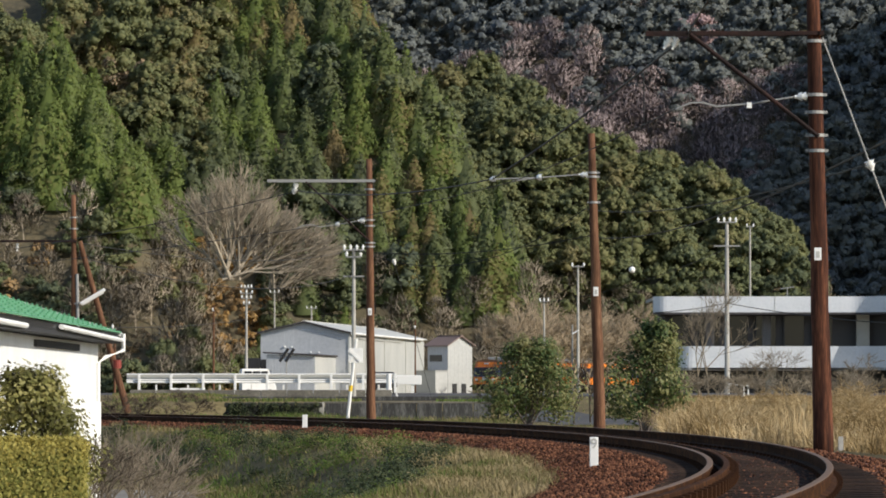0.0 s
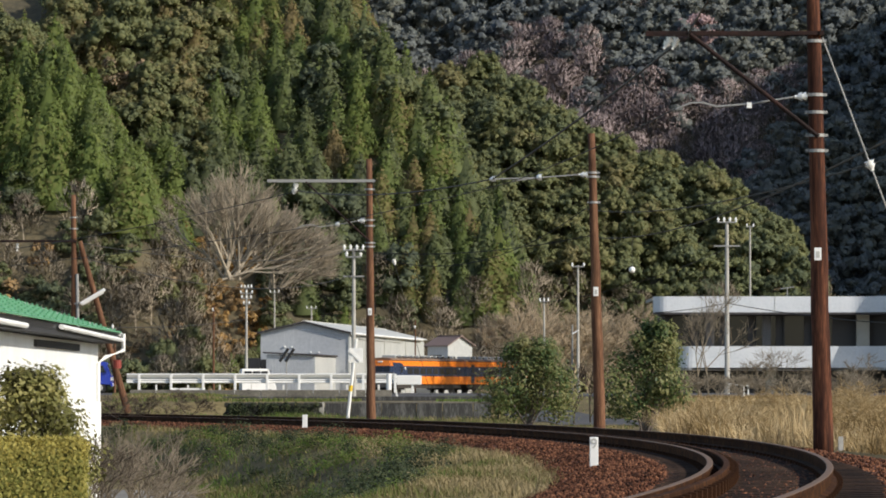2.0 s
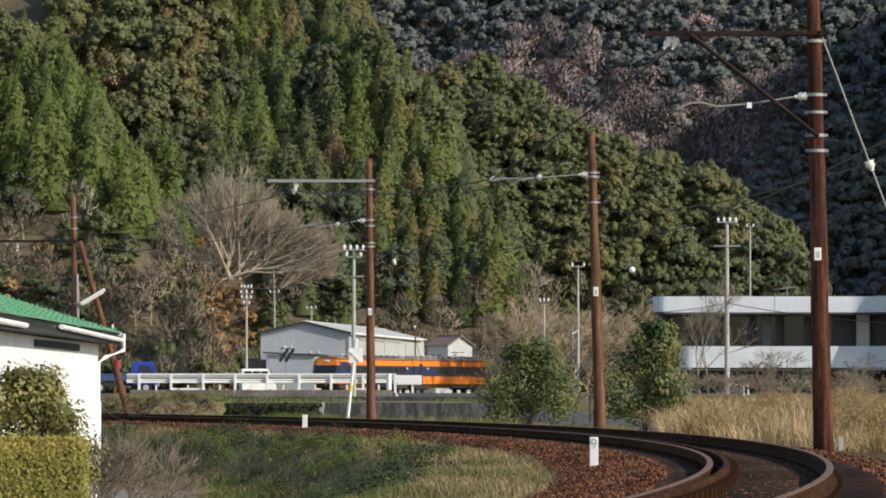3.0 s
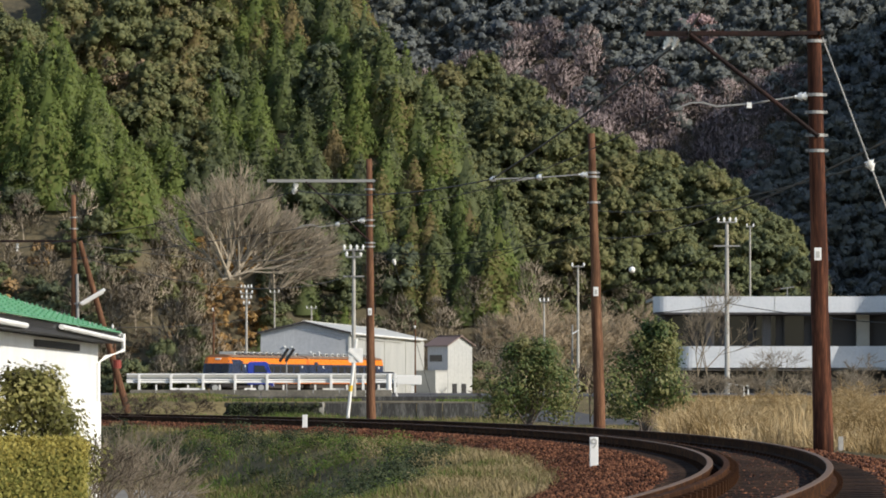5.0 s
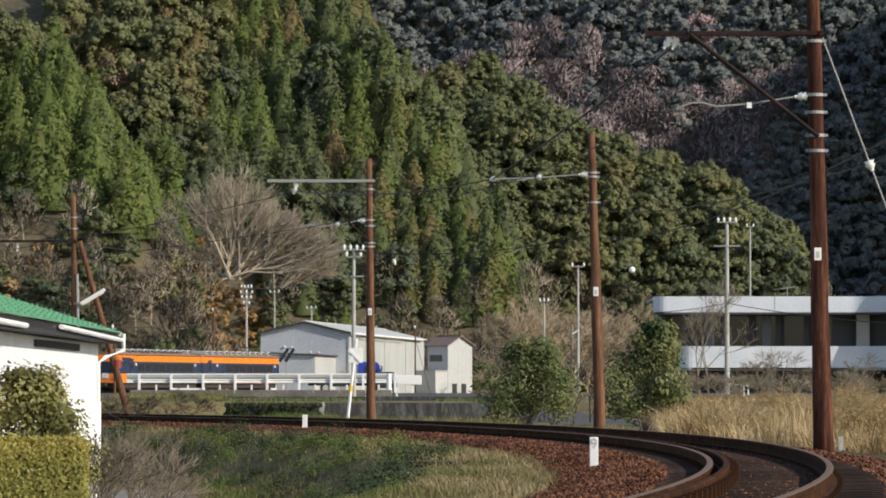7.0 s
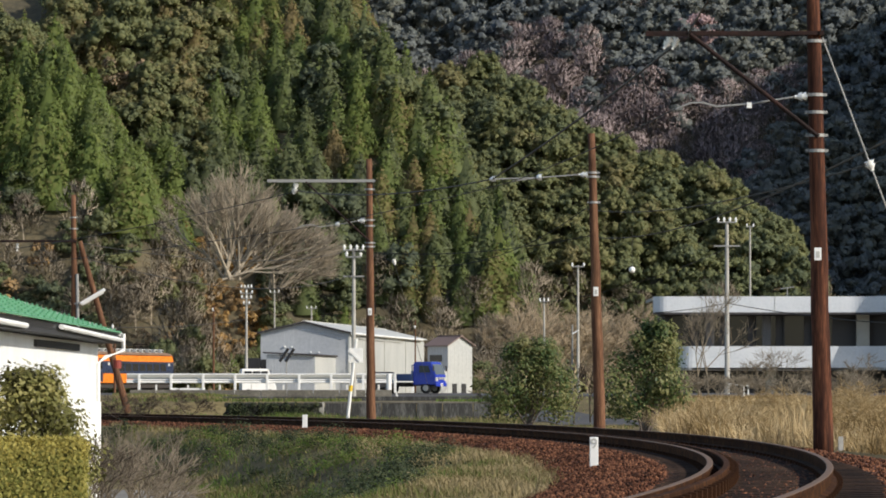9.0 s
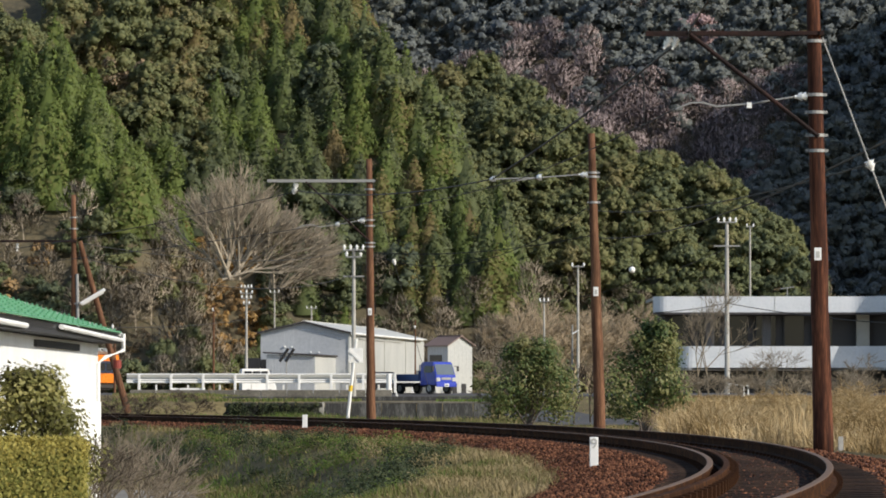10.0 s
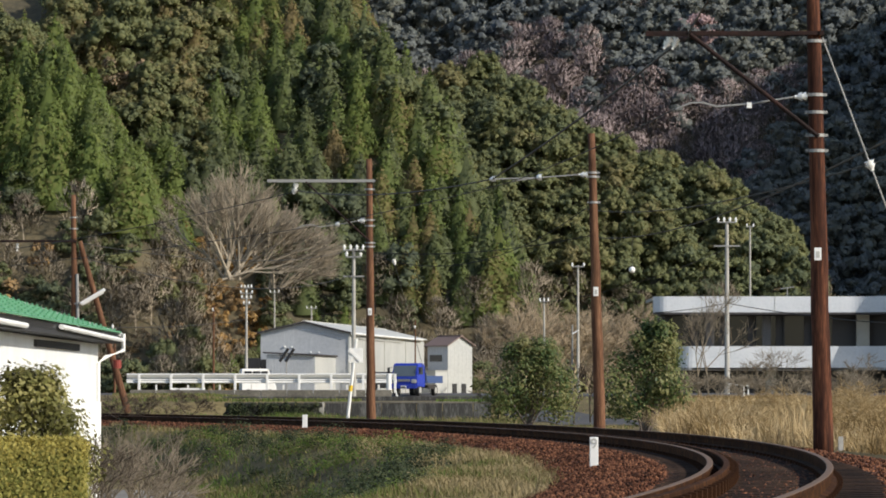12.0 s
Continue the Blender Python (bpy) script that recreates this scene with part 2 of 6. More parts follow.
def wave_noise(x, y, seed=0, scale=1.0):
    """Smooth irregular relief out of a few crossed waves."""
    r = np.random.default_rng(seed)
    out = np.zeros_like(np.asarray(x, float) + np.asarray(y, float))
    for k in range(7):
        a, ph, fr = r.uniform(0, 6.28), r.uniform(0, 6.28), r.uniform(0.5, 2.2) / scale
        out = out + np.sin((x * math.cos(a) + y * math.sin(a)) * fr + ph) / (0.7 + fr * scale)
    return out / 3.2


# ---- the lie of the land ----
CX, CY, RAD = -174.4, 53.8, 178.0      # centre and radius of the near curve


def off_track(x, y):
    return np.hypot(x - CX, y - CY) - RAD


def on_track(s, r=0.0, z=0.0):
    """The point s metres along the curve from its tangent to the viewer, r metres outwards."""
    a = 0.0 + s / RAD - 0.0777
    return Vector((CX + (RAD + r) * math.cos(a), CY + (RAD + r) * math.sin(a), z))


def bank_edge(x, y):
    """How far inside the curve the bank breaks down towards the lane."""
    return -3.0 - 0.55 * sstep(62, 44, y) - 0.45 * wave_noise(x, y, 5, 2.2)


def ground_z(x, y):
    x, y = np.asarray(x, float), np.asarray(y, float)
    r = off_track(x, y)
    edge = bank_edge(x, y)
    inner = -0.33 - 1.0 * sstep(edge, edge - 1.4 - 0.9 * sstep(58, 74, y), r) + 0.13 * wave_noise(x, y, 3, 1.6) * sstep(-2.2, -3.4, r)
    far_low = -0.22 - 0.35 * sstep(118, 150, y) * (1 - sstep(0, 8, x))
    far_up = 0.22 + 0.24 * sstep(262, 279, y) - 0.2 * sstep(285, 330, y)
    outer = far_low + (far_up - far_low) * np.where(x < 2.1, sstep(170.2, 170.8, y), sstep(120, 260, y))
    left = sstep(-8.6, -11.5, x)
    outer = outer * (1 - left) + left * (-0.3 + 0.75 * sstep(125, 200, y) + (far_up - 0.45) * sstep(200, 230, y))
    z = np.where(r < 0, inner, outer)
    bed = sstep(2.6, 1.7, np.abs(r))
    return z * (1 - bed) - 0.42 * bed


# ridge lines of the three nearer spurs: x along the valley, height of the ground
SPUR_A = ([-200, -60, -52, -47, -40.6, -36, -32.8, -31, -28], [64, 47, 41, 34, 26, 18, 10, 4, -3])
SPUR_B = ([-200, -60, -14, -11.8, -7.6, 0.5, 3.6, 8.1, 11, 14], [130, 100, 54, 50, 42, 31.5, 24, 16, 10, -2])
SPUR_C = ([-40, -14, -4, 0, 5.9, 12, 18, 25.7, 32.5, 44.8, 52, 54.5, 57], [2, 20, 41, 44, 45, 41.5, 36.5, 31.6, 30, 24, 18, 10, -2])


def spur(x, y, ridge, y0, slope):
    return np.minimum(slope * (y - y0), np.interp(x, *ridge))


def hill_z(x, y):
    """Three wooded spurs one behind the other, the far mountain and an unseen high ridge added to shade it."""
    x, y = np.asarray(x, float), np.asarray(y, float)
    rough = 1.6 * wave_noise(x, y, 11, 14)
    ha = spur(x, y, SPUR_A, 503 + 4 * wave_noise(x, y, 12, 9), 0.78)
    hb = spur(x, y, SPUR_B, 541 + 7 * wave_noise(x, y, 13, 12), 0.78)
    hb = np.minimum(hb, 200)
    hc = spur(x, y, SPUR_C, 588 + 7 * wave_noise(x, y, 14, 12), 0.64)
    hm = np.minimum(0.68 * (y - 800 + 0.35 * (x - 40)), 150)
    hd = np.minimum(np.minimum(1.6 * (x - 125 - 0.05 * (y - 800)), 2.5 * (y - 640)), 182) + 0 * y
    h = np.maximum(np.maximum(np.maximum(ha, hb), hc), np.maximum(hm, hd))
    return np.where(h > 0, h + rough * sstep(0, 8, h), h)


def sheet(name, xs, ys, zf, mat, label, category, smooth=True):
    X, Y = np.meshgrid(xs, ys)
    V = np.stack([X, Y, zf(X, Y)], -1).reshape(-1, 3)
    n, m = len(xs), len(ys)
    i = (np.arange(m - 1)[:, None] * n + np.arange(n - 1)).ravel()
    F = np.stack([i, i + 1, i + n + 1, i + n], -1)
    return tagged(from_arrays(name, V, F, mat, smooth=smooth), label, category, kind="structure")


gx = np.unique(np.round(np.concatenate([np.linspace(-700, -30, 18), np.linspace(-30, -14, 17), np.linspace(-14, 14, 141), np.linspace(14, 40, 27), np.linspace(40, 700, 18)]), 3))
gy = np.unique(np.round(np.concatenate([np.linspace(-300, 10, 12), np.linspace(10, 120, 276), np.linspace(120, 320, 201), np.linspace(320, 2500, 30)]), 3))
sheet("ground", gx, gy, ground_z, M_soil, "winter field and trackside ground of soil and short grass", "ground")
hx = np.concatenate([np.linspace(-300, -90, 15), np.linspace(-85, 120, 103), np.linspace(125, 420, 30)])
hy = np.concatenate([np.linspace(500, 700, 81), np.linspace(704, 1100, 80), np.linspace(1120, 1600, 8)])
sheet("hillside", hx, hy, lambda x, y: np.maximum(hill_z(x, y), -2.0), M_hill, "steep wooded mountainside with leaf litter under the trees", "hillside")


# ---- woods ----
def leaf_cards(centers, normals, size, rng, aspect=0.6):
    """Small bent leaf sprays: two triangles each, facing roughly along the normals."""
    n = len(centers)
    nrm = normals + rng.normal(0, 0.38, (n, 3))
    nrm /= np.linalg.norm(nrm, axis=1)[:, None] + 1e-9
    t = np.cross(nrm, rng.normal(0, 1, (n, 3)))
    t /= np.linalg.norm(t, axis=1)[:, None] + 1e-9
    b = np.cross(nrm, t)
    s = (size * rng.uniform(0.6, 1.4, n))[:, None]
    V = np.stack([centers - t * s * 0.5, centers + b * s * aspect * 0.5 - nrm * s * 0.12, centers + t * s * 0.5, centers - b * s * aspect * 0.5 - nrm * s * 0.12], 1).reshape(-1, 3)
    i = np.arange(n) * 4
    F = np.concatenate([np.stack([i, i + 1, i + 2], -1), np.stack([i, i + 2, i + 3], -1)])
    return V, F


def tube_arrays(segs, sides=3):
    """Tapered prisms for (a, b, ra, rb) segments."""
    V, F, k = [], [], 0
    for a, b, ra, rb in segs:
        d = Vector(b) - Vector(a)
        q = d.to_track_quat("Z", "Y").to_matrix()
        for p, r in ((a, ra), (b, rb)):
            for j in range(sides):
                an = 6.2832 * j / sides
                V.append(Vector(p) + q @ Vector((r * math.cos(an), r * math.sin(an), 0)))
        for j in range(1 if sides == 2 else sides):
            j2 = (j + 1) % sides
            F += [(k + j, k + j2, k + sides + j2), (k + j, k + sides + j2, k + sides + j)]
        k += 2 * sides
    return np.array(V), np.array(F)


def leaf_shell(c, nrm, size, rng, aspect=0.8, jit=0.5, soft=0.22):
    """One small leaf spray a triangle; it is shaded as a piece of the bough that it grows on."""
    n = len(c)
    nrm = nrm / (np.linalg.norm(nrm, axis=1)[:, None] + 1e-9)
    g = nrm + rng.normal(0, jit, (n, 3))
    g /= np.linalg.norm(g, axis=1)[:, None] + 1e-9
    t = np.cross(g, rng.normal(0, 1, (n, 3)))
    t /= np.linalg.norm(t, axis=1)[:, None] + 1e-9
    b = np.cross(g, t)
    s = (size * rng.uniform(0.6, 1.5, n))[:, None]
    V = np.stack([c - t * s * 0.5 - b * s * aspect * 0.4, c + t * s * 0.5 - b * s * aspect * 0.4, c + b * s * aspect * 0.8], 1).reshape(-1, 3)
    sh = nrm + rng.normal(0, soft, (n, 3))
    sh /= np.linalg.norm(sh, axis=1)[:, None] + 1e-9
    return V, np.arange(3 * n).reshape(n, 3), np.repeat(sh, 3, axis=0)


def join_shapes(*items):
    k, out = 0, ([], [], [])
    for V, F, N in items:
        out[0].append(V)
        out[1].append(F + k)
        out[2].append(N)
        k += len(V)
    return tuple(np.concatenate(o) for o in out)


def lump_core(cs, rad, squash=1.0):
    """Small dense hearts inside the boughs, so that no sky shows through a crown."""
    core = np.array([(1, 0, 0), (-1, 0, 0), (0, 1, 0), (0, -1, 0), (0, 0, 1), (0, 0, -1)], float)
    tri = np.array([(0, 2, 4), (2, 1, 4), (1, 3, 4), (3, 0, 4), (2, 0, 5), (1, 2, 5), (3, 1, 5), (0, 3, 5)])
    V = (cs[:, None] + core[None] * rad[:, None, None] * np.array([1, 1, squash])).reshape(-1, 3)
    F = (tri[None] + (6 * np.arange(len(cs)))[:, None, None]).reshape(-1, 3)
    return V, F, np.tile(core, (len(cs), 1))


def conifer_shape(seed, h=8.6, w=3.5, boughs=64, n=1120, size=0.36, sharp=0.8):
    """A tapering crown of drooping boughs in loose whorls."""
    r = np.random.default_rng(seed)
    u = np.sort(r.uniform(0.0, 0.97, boughs) ** 1.1)
    a = np.arange(boughs) * 2.4 + r.normal(0, 0.5, boughs)
    prof = w * np.clip(1 - u, 0.03, 1) ** sharp
    out = np.stack([np.cos(a), np.sin(a), 0 * a], -1)
    cs = out * (prof * r.uniform(0.35, 0.85, boughs))[:, None]
    cs[:, 2] = h * (0.06 + 0.9 * u)
    rad = 0.24 * prof * r.uniform(0.75, 1.3, boughs) + 0.3
    p = rad ** 2
    k = r.choice(boughs, n, p=p / p.sum())
    d = r.normal(0, 1, (n, 3)) + out[k] * 0.7 + np.array([0, 0, 0.35])
    d /= np.linalg.norm(d, axis=1)[:, None]
    c = cs[k] + d * (rad[k] * r.uniform(0.7, 1.1, n))[:, None] * np.array([1.1, 1.1, 1.0])
    c[:, 2] -= 0.3 * np.hypot(c[:, 0], c[:, 1])
    tip = np.stack([r.normal(0, 0.1, 14), r.normal(0, 0.1, 14), h * r.uniform(0.93, 1.04, 14)], -1)
    shade = d * 0.6 + out[k] * 0.5 + np.array([0, 0, 0.3])
    leaves = leaf_shell(np.concatenate([c, tip]), np.concatenate([shade, np.tile([0, -0.3, 1.0], (14, 1))]), size, r, 1.1, 0.45)
    ring = np.arange(7) * 6.2832 / 7
    C = np.concatenate([np.stack([w * 0.84 * np.cos(ring), w * 0.84 * np.sin(ring), 0 * ring - 1.2], -1), [[0, 0, h * 0.93]]])
    N = np.concatenate([np.stack([np.cos(ring), np.sin(ring), 0 * ring + 0.3], -1), [[0, 0, 1]]])
    return join_shapes(leaves, (C, np.array([(j, (j + 1) % 7, 7) for j in range(7)]), N))


def crown_shape(seed, h=8.0, w=3.4, lobes=40, n=920, size=0.4, heart=0.88, flat=0.8):
    """A rounded crown of many overlapping leaf clumps."""
    r = np.random.default_rng(seed)
    a, q = r.uniform(0, 6.283, lobes), np.sqrt(r.uniform(0, 1, lobes))
    cs = np.stack([w * 0.72 * q * np.cos(a), w * 0.72 * q * np.sin(a), h * (0.4 + 0.42 * np.sqrt(1 - 0.85 * q * q) * r.uniform(0.75, 1.08, lobes))], -1)
    low = np.arange(lobes) < lobes // 3
    cs[low] = np.stack([w * 0.62 * np.cos(a), w * 0.62 * np.sin(a), h * r.uniform(0.16, 0.45, lobes)], -1)[low]
    rad = w * np.where(low, r.uniform(0.26, 0.36, lobes), r.uniform(0.14, 0.27, lobes))
    p = rad ** 2
    k = r.choice(lobes, n, p=p / p.sum())
    d = r.normal(0, 1, (n, 3)) + np.array([0, 0, 0.3])
    d /= np.linalg.norm(d, axis=1)[:, None]
    c = cs[k] + d * (rad[k] * r.uniform(0.78, 1.1, n))[:, None] * np.array([1, 1, flat])
    mid = np.array([0, 0, h * 0.45])
    whole = (c - mid) / np.linalg.norm(c - mid, axis=1)[:, None]
    leaves = leaf_shell(c, d * 0.6 + whole * 0.6 + np.array([0, 0, 0.25]), size, r, 0.85, 0.55, 0.3)
    return join_shapes(leaves, lump_core(cs, heart * rad, flat))


def twig_shape(seed, h=8.0, w=3.0, n=620, length=1.0, thick=0.05, limbs=9):
    """A leafless crown: a forked trunk in a cloud of fine upward twigs."""
    r = np.random.default_rng(seed)
    V, F = tube_arrays([s for s in bare_segments(seed, h=h, trunk=0.13, spread=0.5, depth=2, kids=3, start=0.34)], 3)
    a, q, u = r.uniform(0, 6.283, n), r.uniform(0, 1, n) ** 0.45, r.uniform(0, 1, n) ** 0.8
    prof = w * np.sqrt(np.clip(1 - (2 * u - 0.85) ** 2 / 1.35, 0.02, 1)) * (0.85 + 0.2 * np.sin(3 * a + seed))
    c = np.stack([q * prof * np.cos(a), q * prof * np.sin(a), h * (0.28 + 0.7 * u)], -1)
    d = c - np.array([0, 0, h * 0.12])
    d = d / np.linalg.norm(d, axis=1)[:, None] + r.normal(0, 0.5, (n, 3)) + np.array([0, 0, 0.05])
    d /= np.linalg.norm(d, axis=1)[:, None]
    s = np.cross(d, r.normal(0, 1, (n, 3)))
    s /= np.linalg.norm(s, axis=1)[:, None] + 1e-9
    ln, th = (length * r.uniform(0.5, 1.4, n))[:, None], thick * r.uniform(0.7, 1.4, n)[:, None]
    T = np.stack([c - s * th, c + s * th, c + d * ln], 1).reshape(-1, 3)
    o = c - np.array([0, 0, h * 0.45])
    N = o / np.linalg.norm(o, axis=1)[:, None] + np.array([0, -0.25, 0.2]) + r.normal(0, 0.25, (n, 3))
    N /= np.linalg.norm(N, axis=1)[:, None]
    flatn = np.tile([0.3, -0.85, 0.4], (len(V), 1))
    return join_shapes((V, F, flatn), (T, np.arange(3 * n).reshape(n, 3), np.repeat(N, 3, axis=0)))


def bare_segments(seed, h=9.0, trunk=0.16, spread=0.5, depth=5, kids=3, upright=0.35, start=0.25):
    r = random.Random(seed)
    segs = []

    def grow(p, d, ln, rad, lv):
        q = p + d * ln
        segs.append((p, q, rad, rad * 0.68))
        if lv == 0:
            return
        for _ in range(kids if lv > 1 else kids + 1):
            nd = (d + Vector((r.gauss(0, spread), r.gauss(0, spread), r.gauss(0, spread * 0.5) + upright * 0.3))).normalized()
            f = r.uniform(0.55, 1.0)
            grow(p + d * ln * f, nd, ln * r.uniform(0.6, 0.85), rad * 0.58, lv - 1)

    grow(Vector((0, 0, -0.3)), Vector((r.gauss(0, 0.05), r.gauss(0, 0.05), 1)).normalized(), h * start + 0.3, trunk, depth)
    return segs


def forest(name, shapes, places, mat, label, tints, scales):
    """One mass of woodland: the shapes set at the places, each with its own turn, size and tint."""
    Vs, Fs, Ns, Ts, k = [], [], [], [], 0
    for (x, y, z), t, s in zip(places, tints, scales):
        V, F, N = shapes[RNG.integers(len(shapes))]
        a = RNG.uniform(0, 6.283)
        c, sn = math.cos(a), math.sin(a)
        R = np.array([[c, sn, 0], [-sn, c, 0], [0, 0, 1]])
        Vs.append(V @ R * (np.array([1, 1, RNG.uniform(0.85, 1.2)]) * s) + (x, y, z))
        Fs.append(F + k)
        Ns.append(N @ R)
        Ts.append(np.full(len(V), t))
        k += len(V)
    ob = from_arrays(name, np.concatenate(Vs), np.concatenate(Fs), mat, np.concatenate(Ts), smooth=True)
    ob.data.normals_split_custom_set_from_vertices(np.concatenate(Ns).astype(np.float32))
    return tagged(ob, label, "woods", kind="stuff")


def scatter(x0, x1, y0, y1, step, keep):
    """A jittered, turned grid of places on the hills where keep(x, y, z) holds."""
    out = []
    turn = radians(27)
    mx_, my_ = (x0 + x1) / 2, (y0 + y1) / 2
    for yy in np.arange(y0 - 60, y1 + 60, step):
        for xx in np.arange(x0 - 60, x1 + 60, step):
            a, b = xx + RNG.uniform(-0.5, 0.5) * step - mx_, yy + RNG.uniform(-0.5, 0.5) * step - my_
            x, y = mx_ + a * math.cos(turn) - b * math.sin(turn), my_ + a * math.sin(turn) + b * math.cos(turn)
            if not (x0 < x < x1 and y0 < y < y1):
                continue
            z = float(hill_z(x, y))
            if keep(x, y, z):
                out.append((x, y, max(z, 0) - 0.2))
    return out


def patch(x, y, seed, scale):
    return float(wave_noise(np.float64(x), np.float64(y), seed, scale))


def seen(x, y, z, top=0.105):
    return abs(x) < 0.112 * y and z < top * y


woods = {k: [] for k in ("conifer", "crown", "brush", "bare", "under", "far_crown", "far_bare")}


def plant(kind, p, tint, scale):
    woods[kind].append((p, min(1, max(0, tint)), scale))


# the near spur: bright cedars, with brown brush and bare trees below them
for p in scatter(-68, -24, 500, 575, 3.3, lambda x, y, z: z > 0.6 and seen(x, y, z) and spur(x, y, SPUR_A, 503, 0.78) > spur(x, y, SPUR_B, 541, 0.78) - 3):
    x, y, z = p
    u, v = RNG.uniform(), patch(x, y, 21, 7)
    foot = z + 3.0 * patch(x, y, 22, 6) < 23.0 - 0.3 * (x + 52)
    if foot:
        if u < 0.42:
            plant("crown", p, 0.45 + 0.5 * patch(x, y, 23, 6) + RNG.normal(0, 0.12), RNG.uniform(0.5, 0.85))
        elif u < 0.62:
            plant("brush", p, RNG.uniform(0.0, 0.7), RNG.uniform(0.6, 1.0))
        else:
            plant("bare", p, RNG.uniform(0.2, 0.8), RNG.uniform(0.6, 0.95))
    elif z > 41 + 3 * v:
        plant("crown" if u < 0.75 else "conifer", p, 0.55 + RNG.normal(0, 0.12), RNG.uniform(0.7, 1.0))
    else:
        plant("conifer", p, 0.48 + 0.14 * v + RNG.normal(0, 0.07), RNG.uniform(0.7, 1.15))
# the middle spur: dark and rust-brown cedars, olive crowns above, bare trees at its foot
for p in scatter(-56, 16, 536, 640, 3.6, lambda x, y, z: z > 0.6 and seen(x, y, z) and z < np.interp(x, *SPUR_B) + 3 and spur(x, y, SPUR_B, 541, 0.78) > spur(x, y, SPUR_A, 503, 0.78)):
    x, y, z = p
    u, v, g = RNG.uniform(), patch(x, y, 24, 10), patch(x, y, 25, 5)
    if x < -23 and z < 21 + 2 * g:
        plant("brush" if u < 0.8 else "bare", p, RNG.uniform(0.5, 1.0), RNG.uniform(0.6, 1.0))
    elif z + 3 * g < 11 and x > -24:
        if u < 0.3:
            plant("crown", p, 0.4 + RNG.normal(0, 0.15), RNG.uniform(0.5, 0.85))
        elif u < 0.5:
            plant("conifer", p, 0.45 + RNG.normal(0, 0.15), RNG.uniform(0.5, 0.8))
        else:
            plant("bare", p, RNG.uniform(0.1, 0.7), RNG.uniform(0.6, 1.0))
    elif x < -34 + 4 * g and z > 32:
        if u < 0.62:
            plant("crown", p, 0.55 + RNG.normal(0, 0.14), RNG.uniform(0.8, 1.2))
        elif u < 0.85:
            plant("conifer", p, 0.82 + RNG.normal(0, 0.1), RNG.uniform(0.6, 0.9))
        else:
            plant("brush", p, RNG.uniform(0.0, 0.4), RNG.uniform(0.9, 1.3))
    elif g > 0.45:
        plant("conifer", p, 0.4 + RNG.normal(0, 0.1), RNG.uniform(0.75, 1.1))
    elif v + 0.35 * g > 0.12:
        plant("conifer", p, (0.7 if u < 0.6 else 0.25) + RNG.normal(0, 0.12), RNG.uniform(0.65, 1.0))
    elif u < 0.14:
        plant("crown", p, 0.1 + RNG.normal(0, 0.12), RNG.uniform(0.75, 1.15))
    else:
        plant("conifer", p, 0.2 + 0.15 * g + RNG.normal(0, 0.12), RNG.uniform(0.7, 1.15))
# the lower spur beyond: rounded evergreen crowns
for p in scatter(-10, 58, 584, 680, 3.9, lambda x, y, z: z > 0.6 and seen(x, y, z) and z < np.interp(x, *SPUR_C) + 3 and z > np.interp(x, *SPUR_B) - 4):
    x, y, z = p
    u, g = RNG.uniform(), patch(x, y, 26, 8)
    if z + 4 * g < 15 - 0.12 * x:
        plant(("crown", "bare", "brush")[0 if u < 0.3 else 1 if u < 0.78 else 2], p, RNG.uniform(0.1, 0.7), RNG.uniform(0.55, 0.9))
    elif g > 0.62 and u < 0.6:
        plant("bare", p, RNG.uniform(0.3, 0.8), RNG.uniform(0.8, 1.1))
    else:
        plant("crown", p, 0.45 + 0.32 * g + RNG.normal(0, 0.12), RNG.uniform(0.7, 1.15))
# young evergreens that close the gaps between the crowns
for p in scatter(-10, 58, 586, 676, 4.3, lambda x, y, z: z > 4 and seen(x, y, z) and z < np.interp(x, *SPUR_C) + 1 and z > np.interp(x, *SPUR_B) - 2):
    plant("under", p, 0.4 + 0.3 * patch(p[0], p[1], 26, 8) + RNG.normal(0, 0.12), RNG.uniform(0.8, 1.25))
for p in scatter(-56, -30, 560, 640, 4.3, lambda x, y, z: z > 28 and seen(x, y, z)):
    plant("under", p, 0.55 + RNG.normal(0, 0.12), RNG.uniform(0.8, 1.2))
# the far mountain: crowns blue-green with painted haze, drifts of paled purple-brown bare trees
for p in scatter(-35, 100, 770, 945, 5.2, lambda x, y, z: (z > 22 or (x > 42 and z > 3)) and seen(x, y, z) and z > 0.68 * (y - 800 + 0.35 * (x - 40)) - 4):
    x, y, z = p
    v = patch(x, y, 31, 15) + RNG.normal(0, 0.16)
    if v > (0.16 if x < 45 else 0.4):
        plant("far_bare", p, 0.45 + 0.4 * patch(x, y, 33, 12) + RNG.normal(0, 0.12), RNG.uniform(0.85, 1.25))
    else:
        plant("far_crown", p, 0.42 + 0.4 * patch(x, y, 32, 14) + RNG.normal(0, 0.12), RNG.uniform(0.8, 1.3))
# the russet slope beside the great bare tree
for p in scatter(-33, -23, 546, 576, 1.9, lambda x, y, z: z > 3 and z < 21):
    plant("brush", p, 0.72 + RNG.normal(0, 0.12), RNG.uniform(0.35, 0.6))
# scrub along the edge of the fields
for k in range(150):
    x, y = RNG.uniform(-56, 40), RNG.uniform(484, 512)
    u = RNG.uniform()
    if -23 < x < 3:
        continue
    p = (x, y, float(ground_z(x, y)) - 0.6 * RNG.uniform())
    plant("crown" if u < 0.3 else "brush" if u < 0.6 else "bare", p, RNG.uniform(0.1, 0.75), RNG.uniform(0.4, 0.75))
